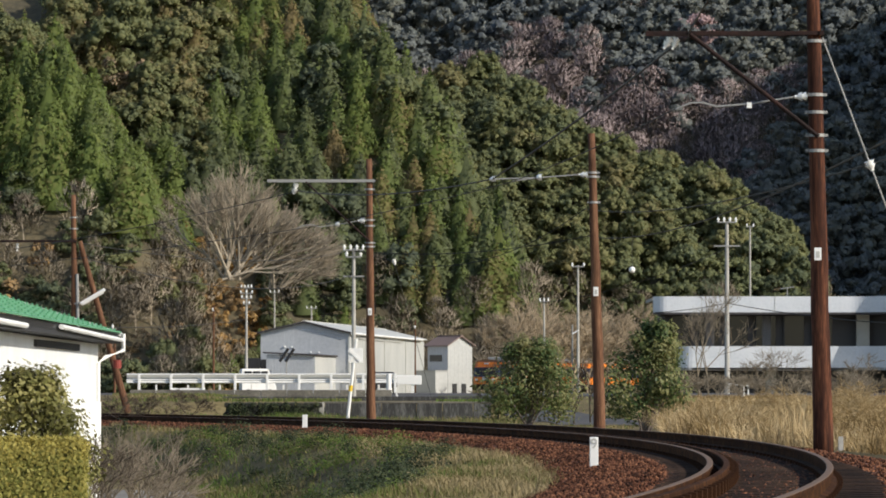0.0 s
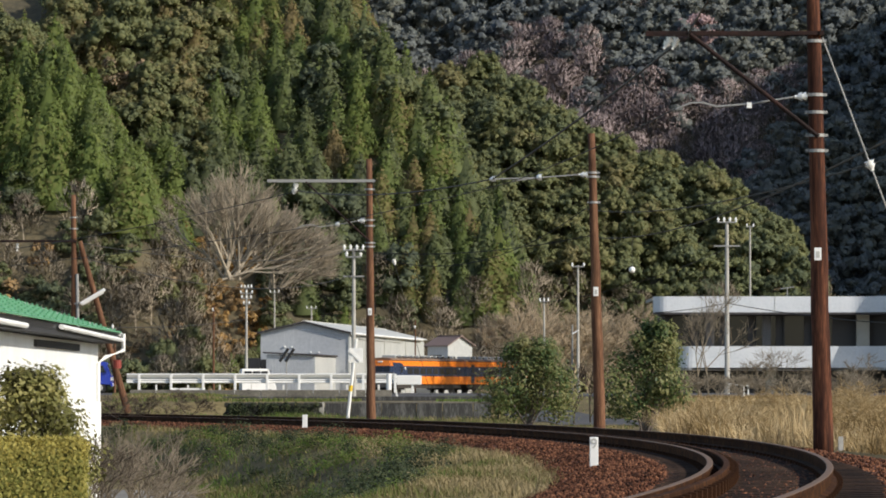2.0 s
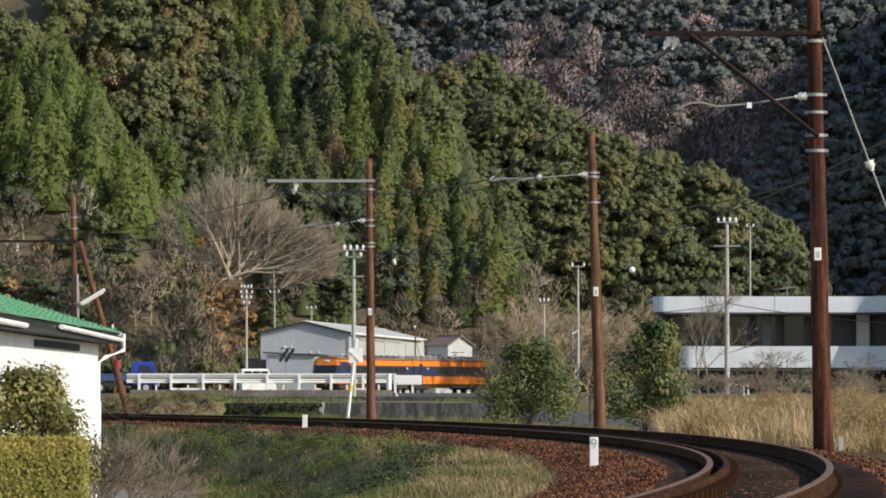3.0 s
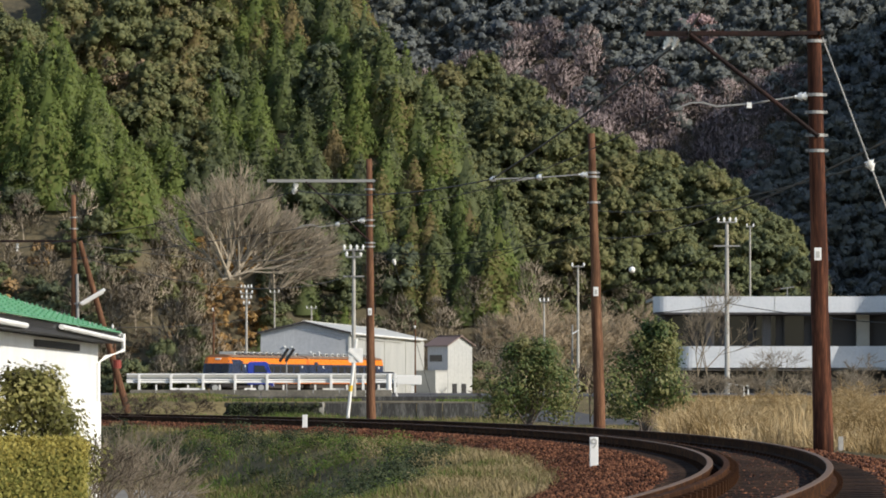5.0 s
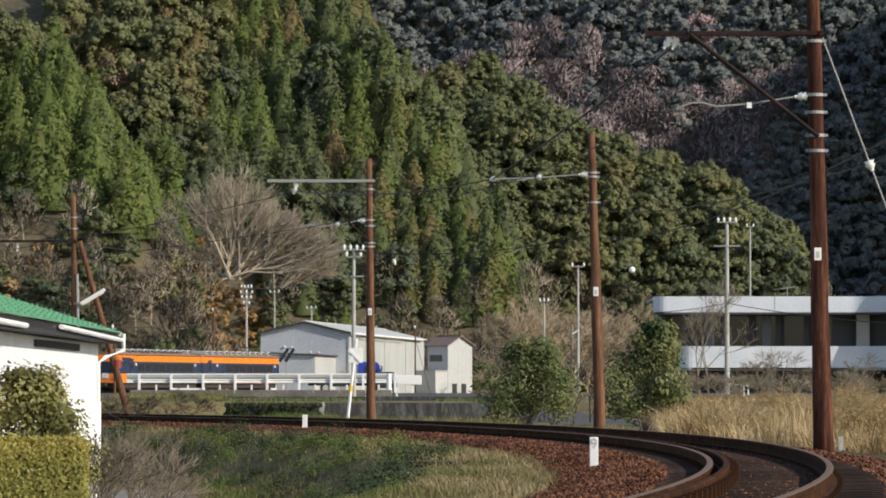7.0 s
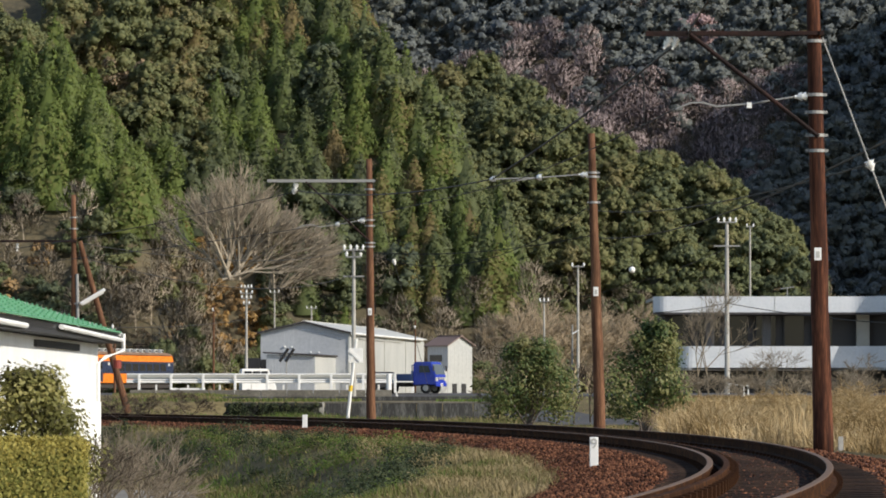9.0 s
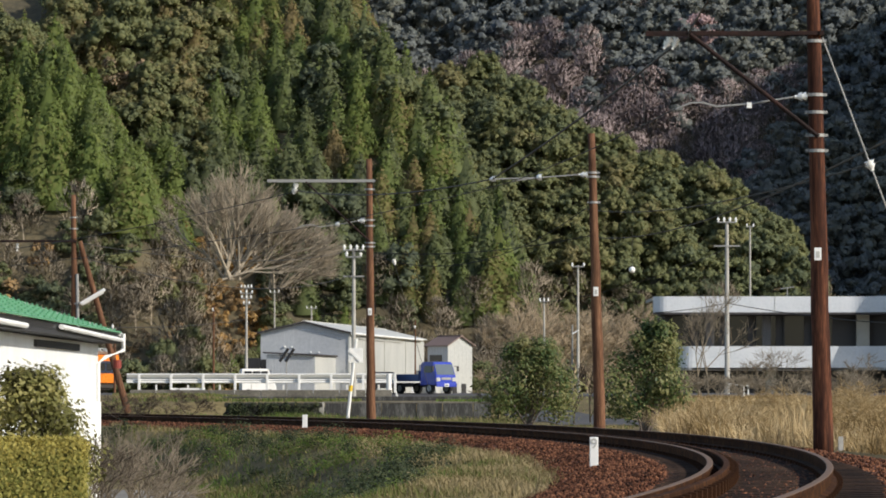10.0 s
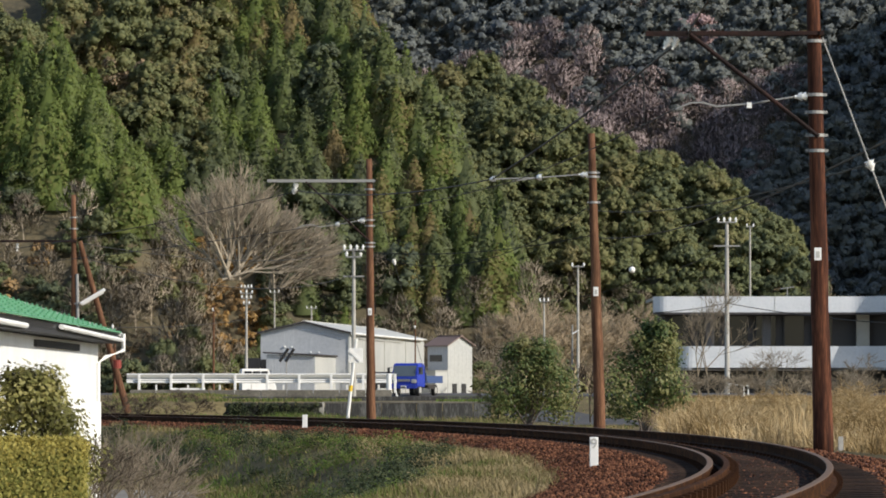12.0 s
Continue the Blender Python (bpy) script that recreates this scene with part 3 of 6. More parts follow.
for k in range(60):
    x, y = RNG.uniform(-26, 18), RNG.uniform(512, 545)
    p = (x, y, float(ground_z(x, y)))
    plant(("crown", "bare", "conifer")[RNG.integers(3)], p, RNG.uniform(0.2, 0.7), RNG.uniform(0.55, 0.85))

WOOD_KINDS = {
    "conifer": ("cedar_woods", [conifer_shape(i) for i in range(9)], M_conifer, "dense dark, bright green and rust-tinged cedars on the steep slope"),
    "crown": ("evergreen_woods", [crown_shape(40 + i) for i in range(9)], M_broad, "rounded evergreen broadleaf crowns on the lower spur"),
    "under": ("evergreen_underwood", [crown_shape(140 + i, h=6.0, w=2.5, lobes=12, n=260, size=0.44) for i in range(5)], M_broad, "young evergreen underwood between the crowns"),
    "brush": ("russet_brushwood", [crown_shape(80 + i, h=4.5, w=2.4, lobes=16, n=620, size=0.26, heart=0.5) for i in range(5)], M_brush, "russet and tan winter brush among the cedars"),
    "bare": ("bare_woods", [twig_shape(90 + i) for i in range(7)], M_twig, "leafless grey-brown trees at the foot of the hill"),
    "far_crown": ("far_evergreen_woods", [crown_shape(60 + i, h=9, w=4.2, lobes=16, n=440, size=0.66) for i in range(7)], M_far_broad, "distant dark evergreen trees on the shaded mountainside, haze put into the leaf colour"),
    "far_bare": ("far_bare_woods", [twig_shape(100 + i, h=9, w=4.2, n=900, length=0.8, thick=0.075) for i in range(6)], M_purple_twig, "distant leafless purple-brown trees on the mountainside, paled for haze"),
}
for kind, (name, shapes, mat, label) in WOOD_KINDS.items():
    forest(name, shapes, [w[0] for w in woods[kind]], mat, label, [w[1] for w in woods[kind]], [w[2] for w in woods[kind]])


# ---- the near railway curve ----
CANT = 0.045
track = thing("railway_track", "rusty narrow-gauge curve on brown ballast with a check rail", "railway track", kind="structure")
RAIL = [(-0.062, -0.14), (0.062, -0.14), (0.062, -0.128), (0.010, -0.115), (0.010, -0.045), (0.032, -0.036), (0.032, -0.004), (0.026, 0.0), (-0.026, 0.0), (-0.032, -0.004), (-0.032, -0.036), (-0.010, -0.045), (-0.010, -0.115), (-0.062, -0.128)]


def sweep(name, profile, r, s0, s1, step, mat, z=0.0, closed=True, label="", head=None, path=None):
    path = path or on_track
    bm = bmesh.new()
    n = int((s1 - s0) / step) + 1
    rows = []
    for i in range(n):
        s = s0 + (s1 - s0) * i / (n - 1)
        rows.append([bm.verts.new(path(s, r + u, z + v)) for u, v in profile])
    m = len(profile)
    for a, b in zip(rows[:-1], rows[1:]):
        for j in range(m if closed else m - 1):
            f = bm.faces.new((a[j], a[(j + 1) % m], b[(j + 1) % m], b[j]))
            if head and j in head[0]:
                f.material_index = 1
    bmesh.ops.recalc_face_normals(bm, faces=bm.faces)
    ob = part(name, bm, mat, track, label)
    if head:
        ob.data.materials.append(head[1])
    return ob


S0, S1 = -45.0, 150.0
HEAD = ({6, 7, 8}, M_railhead)
sweep("rail", RAIL, -0.566, S0, S1, 0.5, M_rail, -CANT / 2, head=HEAD, label="inner running rail with a worn bright head")
sweep("rail", RAIL, 0.566, S0, S1, 0.5, M_rail, CANT / 2, head=HEAD, label="outer running rail with a worn bright head")
sweep("check_rail", RAIL, -0.40, S0, S1, 0.5, M_rail, -CANT / 2 + 0.004, label="dull rusty check rail inside the curve")
sweep("ballast_bed", [(-2.6, -0.42), (-1.75, -0.2), (-1.1, -0.17), (-0.75, -0.24), (0.75, -0.2), (1.1, -0.14), (1.75, -0.16), (2.7, -0.36)], 0.0, S0, S1, 0.5, M_ballast, closed=False)
SLEEPER = bmesh.new()
box(SLEEPER, (0, 0, 0), (2.1, 0.2, 0.14), None, 0.012)
first = part("sleeper", SLEEPER, M_sleeper, track)
first.matrix_basis = Matrix.Translation(on_track(-40, 0, -0.215)) @ pose(0, 0, 0, 0, -1.5, math.degrees(-40 / RAD - 0.0777))
for i in range(1, 262):
    s = -40 + i * 0.62
    o = new("sleeper", first.data)
    o.parent = track
    o.matrix_basis = Matrix.Translation(on_track(s, RNG.normal(0, 0.02), -0.215)) @ pose(0, 0, 0, 0, -1.2, math.degrees(s / RAD - 0.0777) + RNG.normal(0, 0.8))
# chairs that carry the check rail
CHAIR = boxes(((-0.566, 0, -0.135), (0.2, 0.14, 0.03)), ((-0.31, 0, -0.09), (0.06, 0.1, 0.11)), ((0.566, 0, -0.11), (0.2, 0.14, 0.03)), ((0.66, 0, -0.09), (0.04, 0.08, 0.03)))
chair = part("rail_chair", CHAIR, M_rail, track)
chair.matrix_basis = first.matrix_basis @ Matrix.Translation((0, 0, 0.205))
for i in range(1, 200):
    s = -40 + i * 0.62
    o = new("rail_chair", chair.data)
    o.parent = track
    o.matrix_basis = Matrix.Translation(on_track(s, 0, -0.01)) @ pose(0, 0, 0, 0, 0, math.degrees(s / RAD - 0.0777))

# loose stones
def stones(name, n, smin, smax, rlo, rhi, zf, parent, label, spower=1.0):
    base = np.array([(1, 0, 0), (-1, 0, 0), (0, 1, 0), (0, -1, 0), (0, 0, 1), (0, 0, -1)], float)
    tri = np.array([(0, 2, 4), (2, 1, 4), (1, 3, 4), (3, 0, 4), (2, 0, 5), (1, 2, 5), (3, 1, 5), (0, 3, 5)])
    s = smin + (smax - smin) * RNG.uniform(0, 1, n) ** spower
    r = RNG.uniform(rlo, rhi, n)
    a = s / RAD - 0.0777
    P = np.stack([CX + (RAD + r) * np.cos(a), CY + (RAD + r) * np.sin(a), zf(r)], -1)
    Q = RNG.normal(0, 1, (n, 3, 3))
    Q, _ = np.linalg.qr(Q)
    sz = RNG.uniform(0.016, 0.036, (n, 1, 1)) * (1 + 0.007 * np.maximum(s, 0))[:, None, None]
    V = (base * RNG.uniform(0.6, 1.25, (n, 6, 1)) * np.array([1, 0.8, 0.65])) @ Q * sz + P[:, None]
    F = tri[None] + (np.arange(n) * 6)[:, None, None]
    ob = from_arrays(name, V.reshape(-1, 3), F.reshape(-1, 3), M_ballast, parent=parent)
    return tagged(ob, label, kind="stuff")


bed_z = lambda r: np.interp(r, [-2.6, -1.75, -1.1, -0.75, 0.75, 1.1, 1.75, 2.7], [-0.42, -0.19, -0.16, -0.23, -0.19, -0.13, -0.15, -0.36])
stones("ballast_stones", 25000, -16, 90, -2.9, -0.9, bed_z, track, "loose rust-brown ballast stones on the inner shoulder", 1.4)
stones("ballast_stones", 6000, -16, 60, -0.3, 0.5, lambda r: bed_z(r) + 0.045, track, "brown stones between the sleepers", 1.4)
stones("ballast_stones", 10000, -16, 60, 0.68, 3.0, bed_z, track, "rust-brown ballast stones on the outer shoulder", 1.4)


# ---- poles of the overhead line ----
def band(bm, x, y, z, r):
    rod(bm, (x, y, z - 0.03), (x, y, z + 0.03), r, seg=12)


def wooden_pole(label, base, top, r0, r1, mat=M_wood, group="overhead line poles"):
    p = thing("overhead_line_pole", label, "pole", Matrix.Translation(base), group)
    a, b = Vector((0, 0, -0.4)), Vector(top) - Vector(base)
    rr = random.Random(int(base[0] * 100))
    n = 12
    pts = [a.lerp(b, i / n) + Vector((rr.uniform(-.008, .008), rr.uniform(-.008, .008), 0)) for i in range(n + 1)]
    part("shaft", tube(bmesh.new(), pts, [(r0 + (r1 - r0) * i / n) * rr.uniform(0.97, 1.03) for i in range(n + 1)], 16), mat, p, smooth=True)
    return p


def on_pole(base, top, z):
    f = (z - base[2]) / (top[2] - base[2])
    return Vector(base).lerp(Vector(top), f) - Vector(base)


def clamp(p, at, r, name="clamp_band"):
    bm = bmesh.new()
    rod(bm, at - Vector((0, 0, 0.022)), at + Vector((0, 0, 0.022)), r + 0.004, seg=14)
    box(bm, at + Vector((r + 0.02, -0.02, 0)), (0.06, 0.04, 0.04))
    box(bm, at + Vector((-r - 0.02, -0.02, 0)), (0.04, 0.04, 0.04))
    part(name, bm, M_galv, p, "pale galvanised band")


def insulator(p, a, b, r=0.06, parent_name="insulator"):
    a, b = Vector(a), Vector(b)
    bm = rods((a, b, r * 0.4))
    for f in (0.25, 0.6):
        q = a.lerp(b, f)
        d = (b - a).normalized() * 0.03
        rod(bm, q - d, q + d, r * 1.05, r * 0.55, seg=12)
    part(parent_name, bm, M_ceramic, p, "white porcelain insulator")


def pull_off(p, pts, r=0.014):
    bm = tube(bmesh.new(), pts, r)
    part("pull_off_rod", bm, M_galv, p, "thin galvanised pull-off rod")


def tag_plate(p, at):
    plate = part("number_plate", boxes((at, (0.1, 0.012, 0.18))), M_white, p, "small white plate")
    part("plate_mark", boxes((Vector(at) + Vector((0, -0.009, -0.01)), (0.05, 0.006, 0.09))), M_pale_grey, plate, "dark unreadable mark")


# near pole, outside the curve
B3, T3 = (5.43, 60.5, -0.14), (5.29, 60.5, 6.75)
P3 = wooden_pole("dark red-brown creosoted wooden pole with a braced bracket arm", B3, T3, 0.15, 0.092)
z = 5.80
c = on_pole(B3, T3, z)
part("bracket_arm", boxes((c + Vector((-1.15, -0.11, 0)), (2.5, 0.05, 0.055)), (c + Vector((-1.15, 0.12, 0)), (2.5, 0.05, 0.055)), (c + Vector((0.1, 0, 0)), (0.06, 0.3, 0.07))), M_steel_rust, P3, "rusted steel double bracket arm")
c2 = on_pole(B3, T3, 4.32)
part("brace", rods((c2 + Vector((0.02, -0.12, 0)), c + Vector((-1.78, -0.12, -0.02)), 0.032)), M_steel_rust, P3, "rusted diagonal brace")
for zz in (5.69, 4.92, 4.67, 4.34, 4.12):
    clamp(P3, on_pole(B3, T3, zz), 0.115)
ci = on_pole(B3, T3, 4.90)
insulator(P3, ci + Vector((-0.12, -0.03, 0)), ci + Vector((-0.3, -0.03, -0.01)), 0.065)
pull_off(P3, [ci + Vector(v) for v in ((-0.3, -0.03, -0.01), (-0.95, -0.03, -0.11), (-1.42, -0.03, -0.15), (-1.62, -0.03, -0.09), (-1.8, -0.03, -0.1), (-2.0, -0.03, -0.19))])
part("rod_clip", boxes((ci + Vector((-0.95, -0.03, -0.13)), (0.07, 0.05, 0.08))), M_ceramic, P3)
ca = c + Vector((-2.05, 0, -0.06))
insulator(P3, ca, ca + Vector((-0.1, 0, -0.16)), 0.06)
insulator(P3, ca + Vector((0.1, 0, 0)), ca + Vector((0.02, 0, -0.17)), 0.05)
tag_plate(P3, on_pole(B3, T3, 2.64) + Vector((-0.03, -0.15, 0)))
ga = c + Vector((0.12, 0, -0.06))
gb = Vector((2.25, 0.6, 0.05))
part("guy_wire", rods((ga, gb, 0.013)), M_galv, P3, "grey stay wire")
gm = ga.lerp(gb, 0.3)
insulator(P3, gm, ga.lerp(gb, 0.325), 0.075, "stay_insulator")
# bolts and stakes at the foot
part("foot_stake", boxes(((0.24, -0.05, 0.08), (0.07, 0.07, 0.2))), M_concrete, P3, "short concrete stake")

B2, T2 = (3.12, 84.0, -0.2), (2.95, 84.0, 5.79)
P2 = wooden_pole("orange-brown weathered wooden pole with a pull-off arm", B2, T2, 0.125, 0.07, M_wood_grey)
ci = on_pole(B2, T2, 4.97)
for zz in (5.01, 4.93, 4.42):
    clamp(P2, on_pole(B2, T2, zz), 0.085)
insulator(P2, ci + Vector((-0.1, -0.02, 0.0)), ci + Vector((-0.28, -0.02, 0)), 0.06)
pull_off(P2, [ci + Vector(v) for v in ((-0.28, -0.02, 0), (-1.08, -0.02, -0.06), (-2.0, -0.02, -0.09))])
pull_off(P2, [ci + Vector(v) for v in ((-1.08, -0.02, -0.06), (-1.6, -0.02, -0.13))])
insulator(P2, ci + Vector((-1.02, -0.02, -0.05)), ci + Vector((-1.12, -0.02, -0.06)), 0.07)
insulator(P2, ci + Vector((-1.93, -0.02, -0.08)), ci + Vector((-2.05, -0.02, -0.1)), 0.06)
tag_plate(P2, on_pole(B2, T2, 2.65) + Vector((-0.01, -0.12, 0)))

B1, T1 = (-1.86, 110.0, -0.3), (-1.92, 110.0, 6.70)
P1 = wooden_pole("brown wooden pole with a pale steel bracket arm", B1, T1, 0.125, 0.075, M_wood_grey)
c = on_pole(B1, T1, 6.13)
part("bracket_arm", boxes((c + Vector((-1.25, -0.09, 0)), (2.8, 0.05, 0.07)), (c + Vector((-1.25, 0.1, 0)), (2.8, 0.05, 0.07))), M_galv, P1, "galvanised bracket arm")
c2 = on_pole(B1, T1, 4.55)
part("brace", rods((c2 + Vector((0, -0.1, 0)), c + Vector((-1.65, -0.1, -0.03)), 0.024)), M_steel_rust, P1, "thin dark diagonal brace")
for zz in (5.91, 5.11, 4.96, 4.52, 4.42):
    clamp(P1, on_pole(B1, T1, zz), 0.09)
ci = on_pole(B1, T1, 5.09)
insulator(P1, ci + Vector((-0.12, -0.02, 0)), ci + Vector((-0.3, -0.02, 0)), 0.075)
pull_off(P1, [ci + Vector(v) for v in ((-0.3, -0.02, 0), (-0.85, -0.02, -0.1), (-1.3, -0.02, -0.16), (-1.5, -0.02, -0.1), (-1.75, -0.02, -0.13), (-1.9, -0.02, -0.2))])
insulator(P1, ci + Vector((-0.78, -0.02, -0.09)), ci + Vector((-0.9, -0.02, -0.1)), 0.07)
ca = c + Vector((-1.9, 0, -0.06))
insulator(P1, ca, ca + Vector((-0.02, 0, -0.14)), 0.08)
insulator(P1, ca + Vector((-0.02, 0, -0.14)), ca + Vector((-0.08, 0, -0.28)), 0.085)
tag_plate(P1, on_pole(B1, T1, 2.73) + Vector((-0.01, -0.12, 0)))
ga, gb = c + Vector((0.1, 0, -0.1)), Vector((1.75, 0.4, 0.1))
part("guy_wire", rods((ga, gb, 0.006)), M_wire, P1, "grey stay wire")
insulator(P1, ga.lerp(gb, 0.31), ga.lerp(gb, 0.335), 0.06, "stay_insulator")

B0, T0 = (-11.08, 128.0, -0.3), (-11.18, 128.0, 6.59)
P0 = wooden_pole("thin dark wooden pole with a leaning strut and street lamp", B0, T0, 0.125, 0.075, M_wood_grey)
c = on_pole(B0, T0, 5.19)
part("bracket_arm", boxes((c + Vector((-1.5, -0.09, 0)), (3.2, 0.05, 0.07))), M_steel_rust, P0, "rusted bracket arm")
part("conduit", rods((on_pole(B0, T0, 0.4) + Vector((0.11, -0.1, 0)), on_pole(B0, T0, 4.20) + Vector((0.09, -0.08, 0)), 0.05)), M_galv, P0, "pale grey conduit")
s0 = c + Vector((0.18, -0.05, 0))
part("strut", rods((s0, Vector((1.570, 0.0, 0.3)), 0.075, 0.11), seg=12), M_wood_grey, P0, "leaning wooden strut")
insulator(P0, c + Vector((-1.7, 0, -0.05)), c + Vector((-1.72, 0, -0.3)), 0.06)
for zz in (5.91, 5.57, 4.12):
    clamp(P0, on_pole(B0, T0, zz), 0.085)
lm = on_pole(B0, T0, 3.49)
housing = part("lamp_housing", boxes((lm + Vector((0.56, -0.15, 0.02)), (0.86, 0.16, 0.1), Euler((0, radians(-31), 0)).to_matrix(), 0.03)), M_white, P0, "white fluorescent street-lamp housing")
part("lamp_tube", boxes((lm + Vector((0.58, -0.15, -0.04)), (0.74, 0.1, 0.04), Euler((0, radians(-31), 0)).to_matrix(), 0.015)), M_ceramic, housing, "unlit milky lamp cover")
part("lamp_bracket", rods((lm + Vector((0, -0.1, -0.2)), lm + Vector((0.25, -0.15, -0.14)), 0.02)), M_galv, P0)


# ---- wires ----
def wire(name, a, b, sag, r, label, group=""):
    a, b = Vector(a), Vector(b)
    pts = [a.lerp(b, i / 14) - Vector((0, 0, sag * 4 * (i / 14) * (1 - i / 14))) for i in range(15)]
    bm = tube(bmesh.new(), pts, r, 5)
    ob = part(name, bm, M_wire)
    return tagged(ob, label, "wire", group)


w3m, w2m, w1m, w0m = (3.32, 60.5, 5.64), (0.99, 84, 4.89), (-3.77, 110, 5.87), (-12.90, 128, 4.97)
near_m = (3.06, 48.0, 5.21)
wire("messenger_wire", near_m, (3.51, 60.4, 5.80), 0.0, 0.014, "dark messenger wire from the near bracket arm")
wire("messenger_wire", w3m, w2m, 0.06, 0.018, "dark messenger wire between the wooden poles", "overhead wires")
wire("messenger_wire", w2m, w1m, 0.2, 0.015, "dark messenger wire between the wooden poles", "overhead wires")
wire("messenger_wire", w1m, w0m, 0.1, 0.011, "dark messenger wire between the wooden poles", "overhead wires")
k3, k2, k1 = (3.32, 60.5, 4.72), (1.36, 84, 4.83), (-3.65, 110, 4.90)
wire("dropper", (3.04, 64, 5.55), (3.04, 64, 4.76), 0, 0.008, "thin vertical dropper wire", "droppers")
wire("dropper", (3.32, 60.5, 5.59), (3.32, 60.5, 5.06), 0, 0.006, "thin vertical dropper wire", "droppers")
wire("dropper", (3.51, 60.5, 5.79), (3.51, 60.5, 5.38), 0, 0.006, "thin vertical dropper wire", "droppers")
wire("contact_wire", k3, k2, 0.05, 0.009, "dark contact wire over the curve", "overhead wires")
wire("contact_wire", k2, k1, 0.05, 0.009, "dark contact wire over the curve", "overhead wires")
wire("contact_wire", k1, (-13.04, 128, 4.46), 0.05, 0.009, "dark contact wire over the curve", "overhead wires")


# ---- far railway on which the train runs ----
def far_path(s):
    """Place and heading of the far line s metres from the train's first stand; it bends gently towards the viewer."""
    a0, k = 0.4001, -0.0013286
    a = a0 + k * s
    return 4.32 + (math.cos(a) - math.cos(a0)) / k, 441.57 - (math.sin(a) - math.sin(a0)) / k, a


FAR_Z = 0.318


def far_point(s, r, z):
    x, y, a = far_path(s)
    return Vector((x + r * math.cos(a), y + r * math.sin(a), z))


far_track = thing("far_railway_track", "distant level railway line on grey-brown ballast", "railway track", kind="structure")
for nm, prof, r, mm in (("rail", RAIL, -0.566, M_rail), ("rail", RAIL, 0.566, M_rail), ("ballast_bed", [(-2.4, -0.6), (-1.5, -0.16), (1.5, -0.16), (2.4, -0.6)], 0, M_ballast)):
    o = sweep(nm, prof, r, -110, 175, 2.0, mm, FAR_Z, closed=nm == "rail", path=far_point)
    o.parent = far_track

# ---- road, lane and walls in the middle distance ----
def draped(name, xs, ys, mat, label, lift=0.03, category="road", shift=None):
    X, Y = np.meshgrid(xs, ys)
    if shift:
        X = X + shift(Y)
    V = np.stack([X, Y, ground_z(X, Y) + lift], -1).reshape(-1, 3)
    n, m = len(xs), len(ys)
    i = (np.arange(m - 1)[:, None] * n + np.arange(n - 1)).ravel()
    return tagged(from_arrays(name, V, np.stack([i, i + 1, i + n + 1, i + n], -1), mat, smooth=True), label, category, kind="structure")


draped("road", np.linspace(-60, 40, 201), np.linspace(266.5, 284, 18), M_asphalt, "grey asphalt road behind the guard rail", 0.02)
draped("road", np.linspace(-3.4, -0.4, 7), np.linspace(186, 266.4, 90), M_asphalt, "narrow asphalt road from the junction", 0.02, shift=lambda y: 0.0 * y)
draped("road", np.linspace(2.4, 5.2, 8), np.linspace(108, 178, 71), M_asphalt, "asphalt lane rising beside the line", 0.02, shift=lambda y: 0.6 * sstep(178, 120, y))
draped("lane", np.linspace(-1.25, 1.25, 8), np.linspace(30, 84.5, 110), M_lane, "pale narrow lane below the bank", 0.02, "lane", shift=lambda y: -4.6 - 2.2 * sstep(62, 94, y))

wall = thing("retaining_wall", "stained dark concrete wall panels below the road", "retaining wall", kind="structure")
x = -4.74
i = 0
while x < 1.90 - 0.1:
    w = min(1.05 + 0.35 * ((i * 7) % 3) / 2, 1.95 - x)
    part("panel", boxes(((x + w / 2, 170.0 + 0.015 * (i % 3), -0.31), (w - 0.025, 0.22, 0.95), None, 0.012)), M_concrete_old, wall)
    x += w
    i += 1
part("coping", boxes(((-1.45, 170.05, 0.2), (6.709, 0.3, 0.06), None, 0.02)), M_kerb, wall, "weathered concrete coping")
stone_wall = thing("stone_wall", "dark mossy dry-stone wall beside the ditch", "stone wall", kind="structure")
STONE = boxes(((0, 0, 0), (1, 1, 1), None, 0.12))
stone0 = part("stone", STONE, M_stone, stone_wall)
stone0.matrix_basis = Matrix.Translation((-8.56, 168.3, -0.35)) @ Matrix.Diagonal((0.34, 0.3, 0.26, 1))
for row in range(5):
    for k in range(15):
        o = new("stone", stone0.data)
        o.parent = stone_wall
        o.matrix_basis = Matrix.Translation((-8.56 + 0.26 * (k + 0.5 * (row % 2)) + RNG.uniform(-.03, .03), 168.3 + RNG.uniform(-.05, .05), -0.62 + 0.18 * row)) @ pose(0, 0, 0, *RNG.uniform(-6, 6, 3)) @ Matrix.Diagonal((0.25, 0.3, 0.185, 1))
part("backing", boxes(((-6.70, 168.6, -0.45), (3.853, 0.4, 1.1))), M_stone, stone_wall)
part("end_pillar", boxes(((-4.82, 168.4, -0.3), (0.2, 0.5, 1.0), None, 0.03)), M_concrete, stone_wall, "pale concrete end")
kerb = thing("road_kerb", "dark weathered concrete road edge beam", "kerb", kind="structure")
for k in range(10):
    part("kerb_stone", boxes(((-19.35 + 1.62 * k + 0.8, 262.0, 0.42), (1.58, 0.3, 0.54), None, 0.02)), M_kerb, kerb)

beam_edge = thing("ditch_edge_beam", "dark weathered concrete beam along the road edge", "kerb", kind="structure")
for k in range(12):
    part("beam_length", boxes(((-9.60 + 0.985 * k + 0.49, 185.0, 0.3), (0.97, 0.28, 0.22), None, 0.02)), M_concrete_old, beam_edge)

# guard rail: posts, two beams and a lower rail
guard = thing("guard_rail", "white painted steel guard rail along the road", "guard rail")
g0, g1, gy0 = -19.71, -1.48, 264.0
zb = 0.46
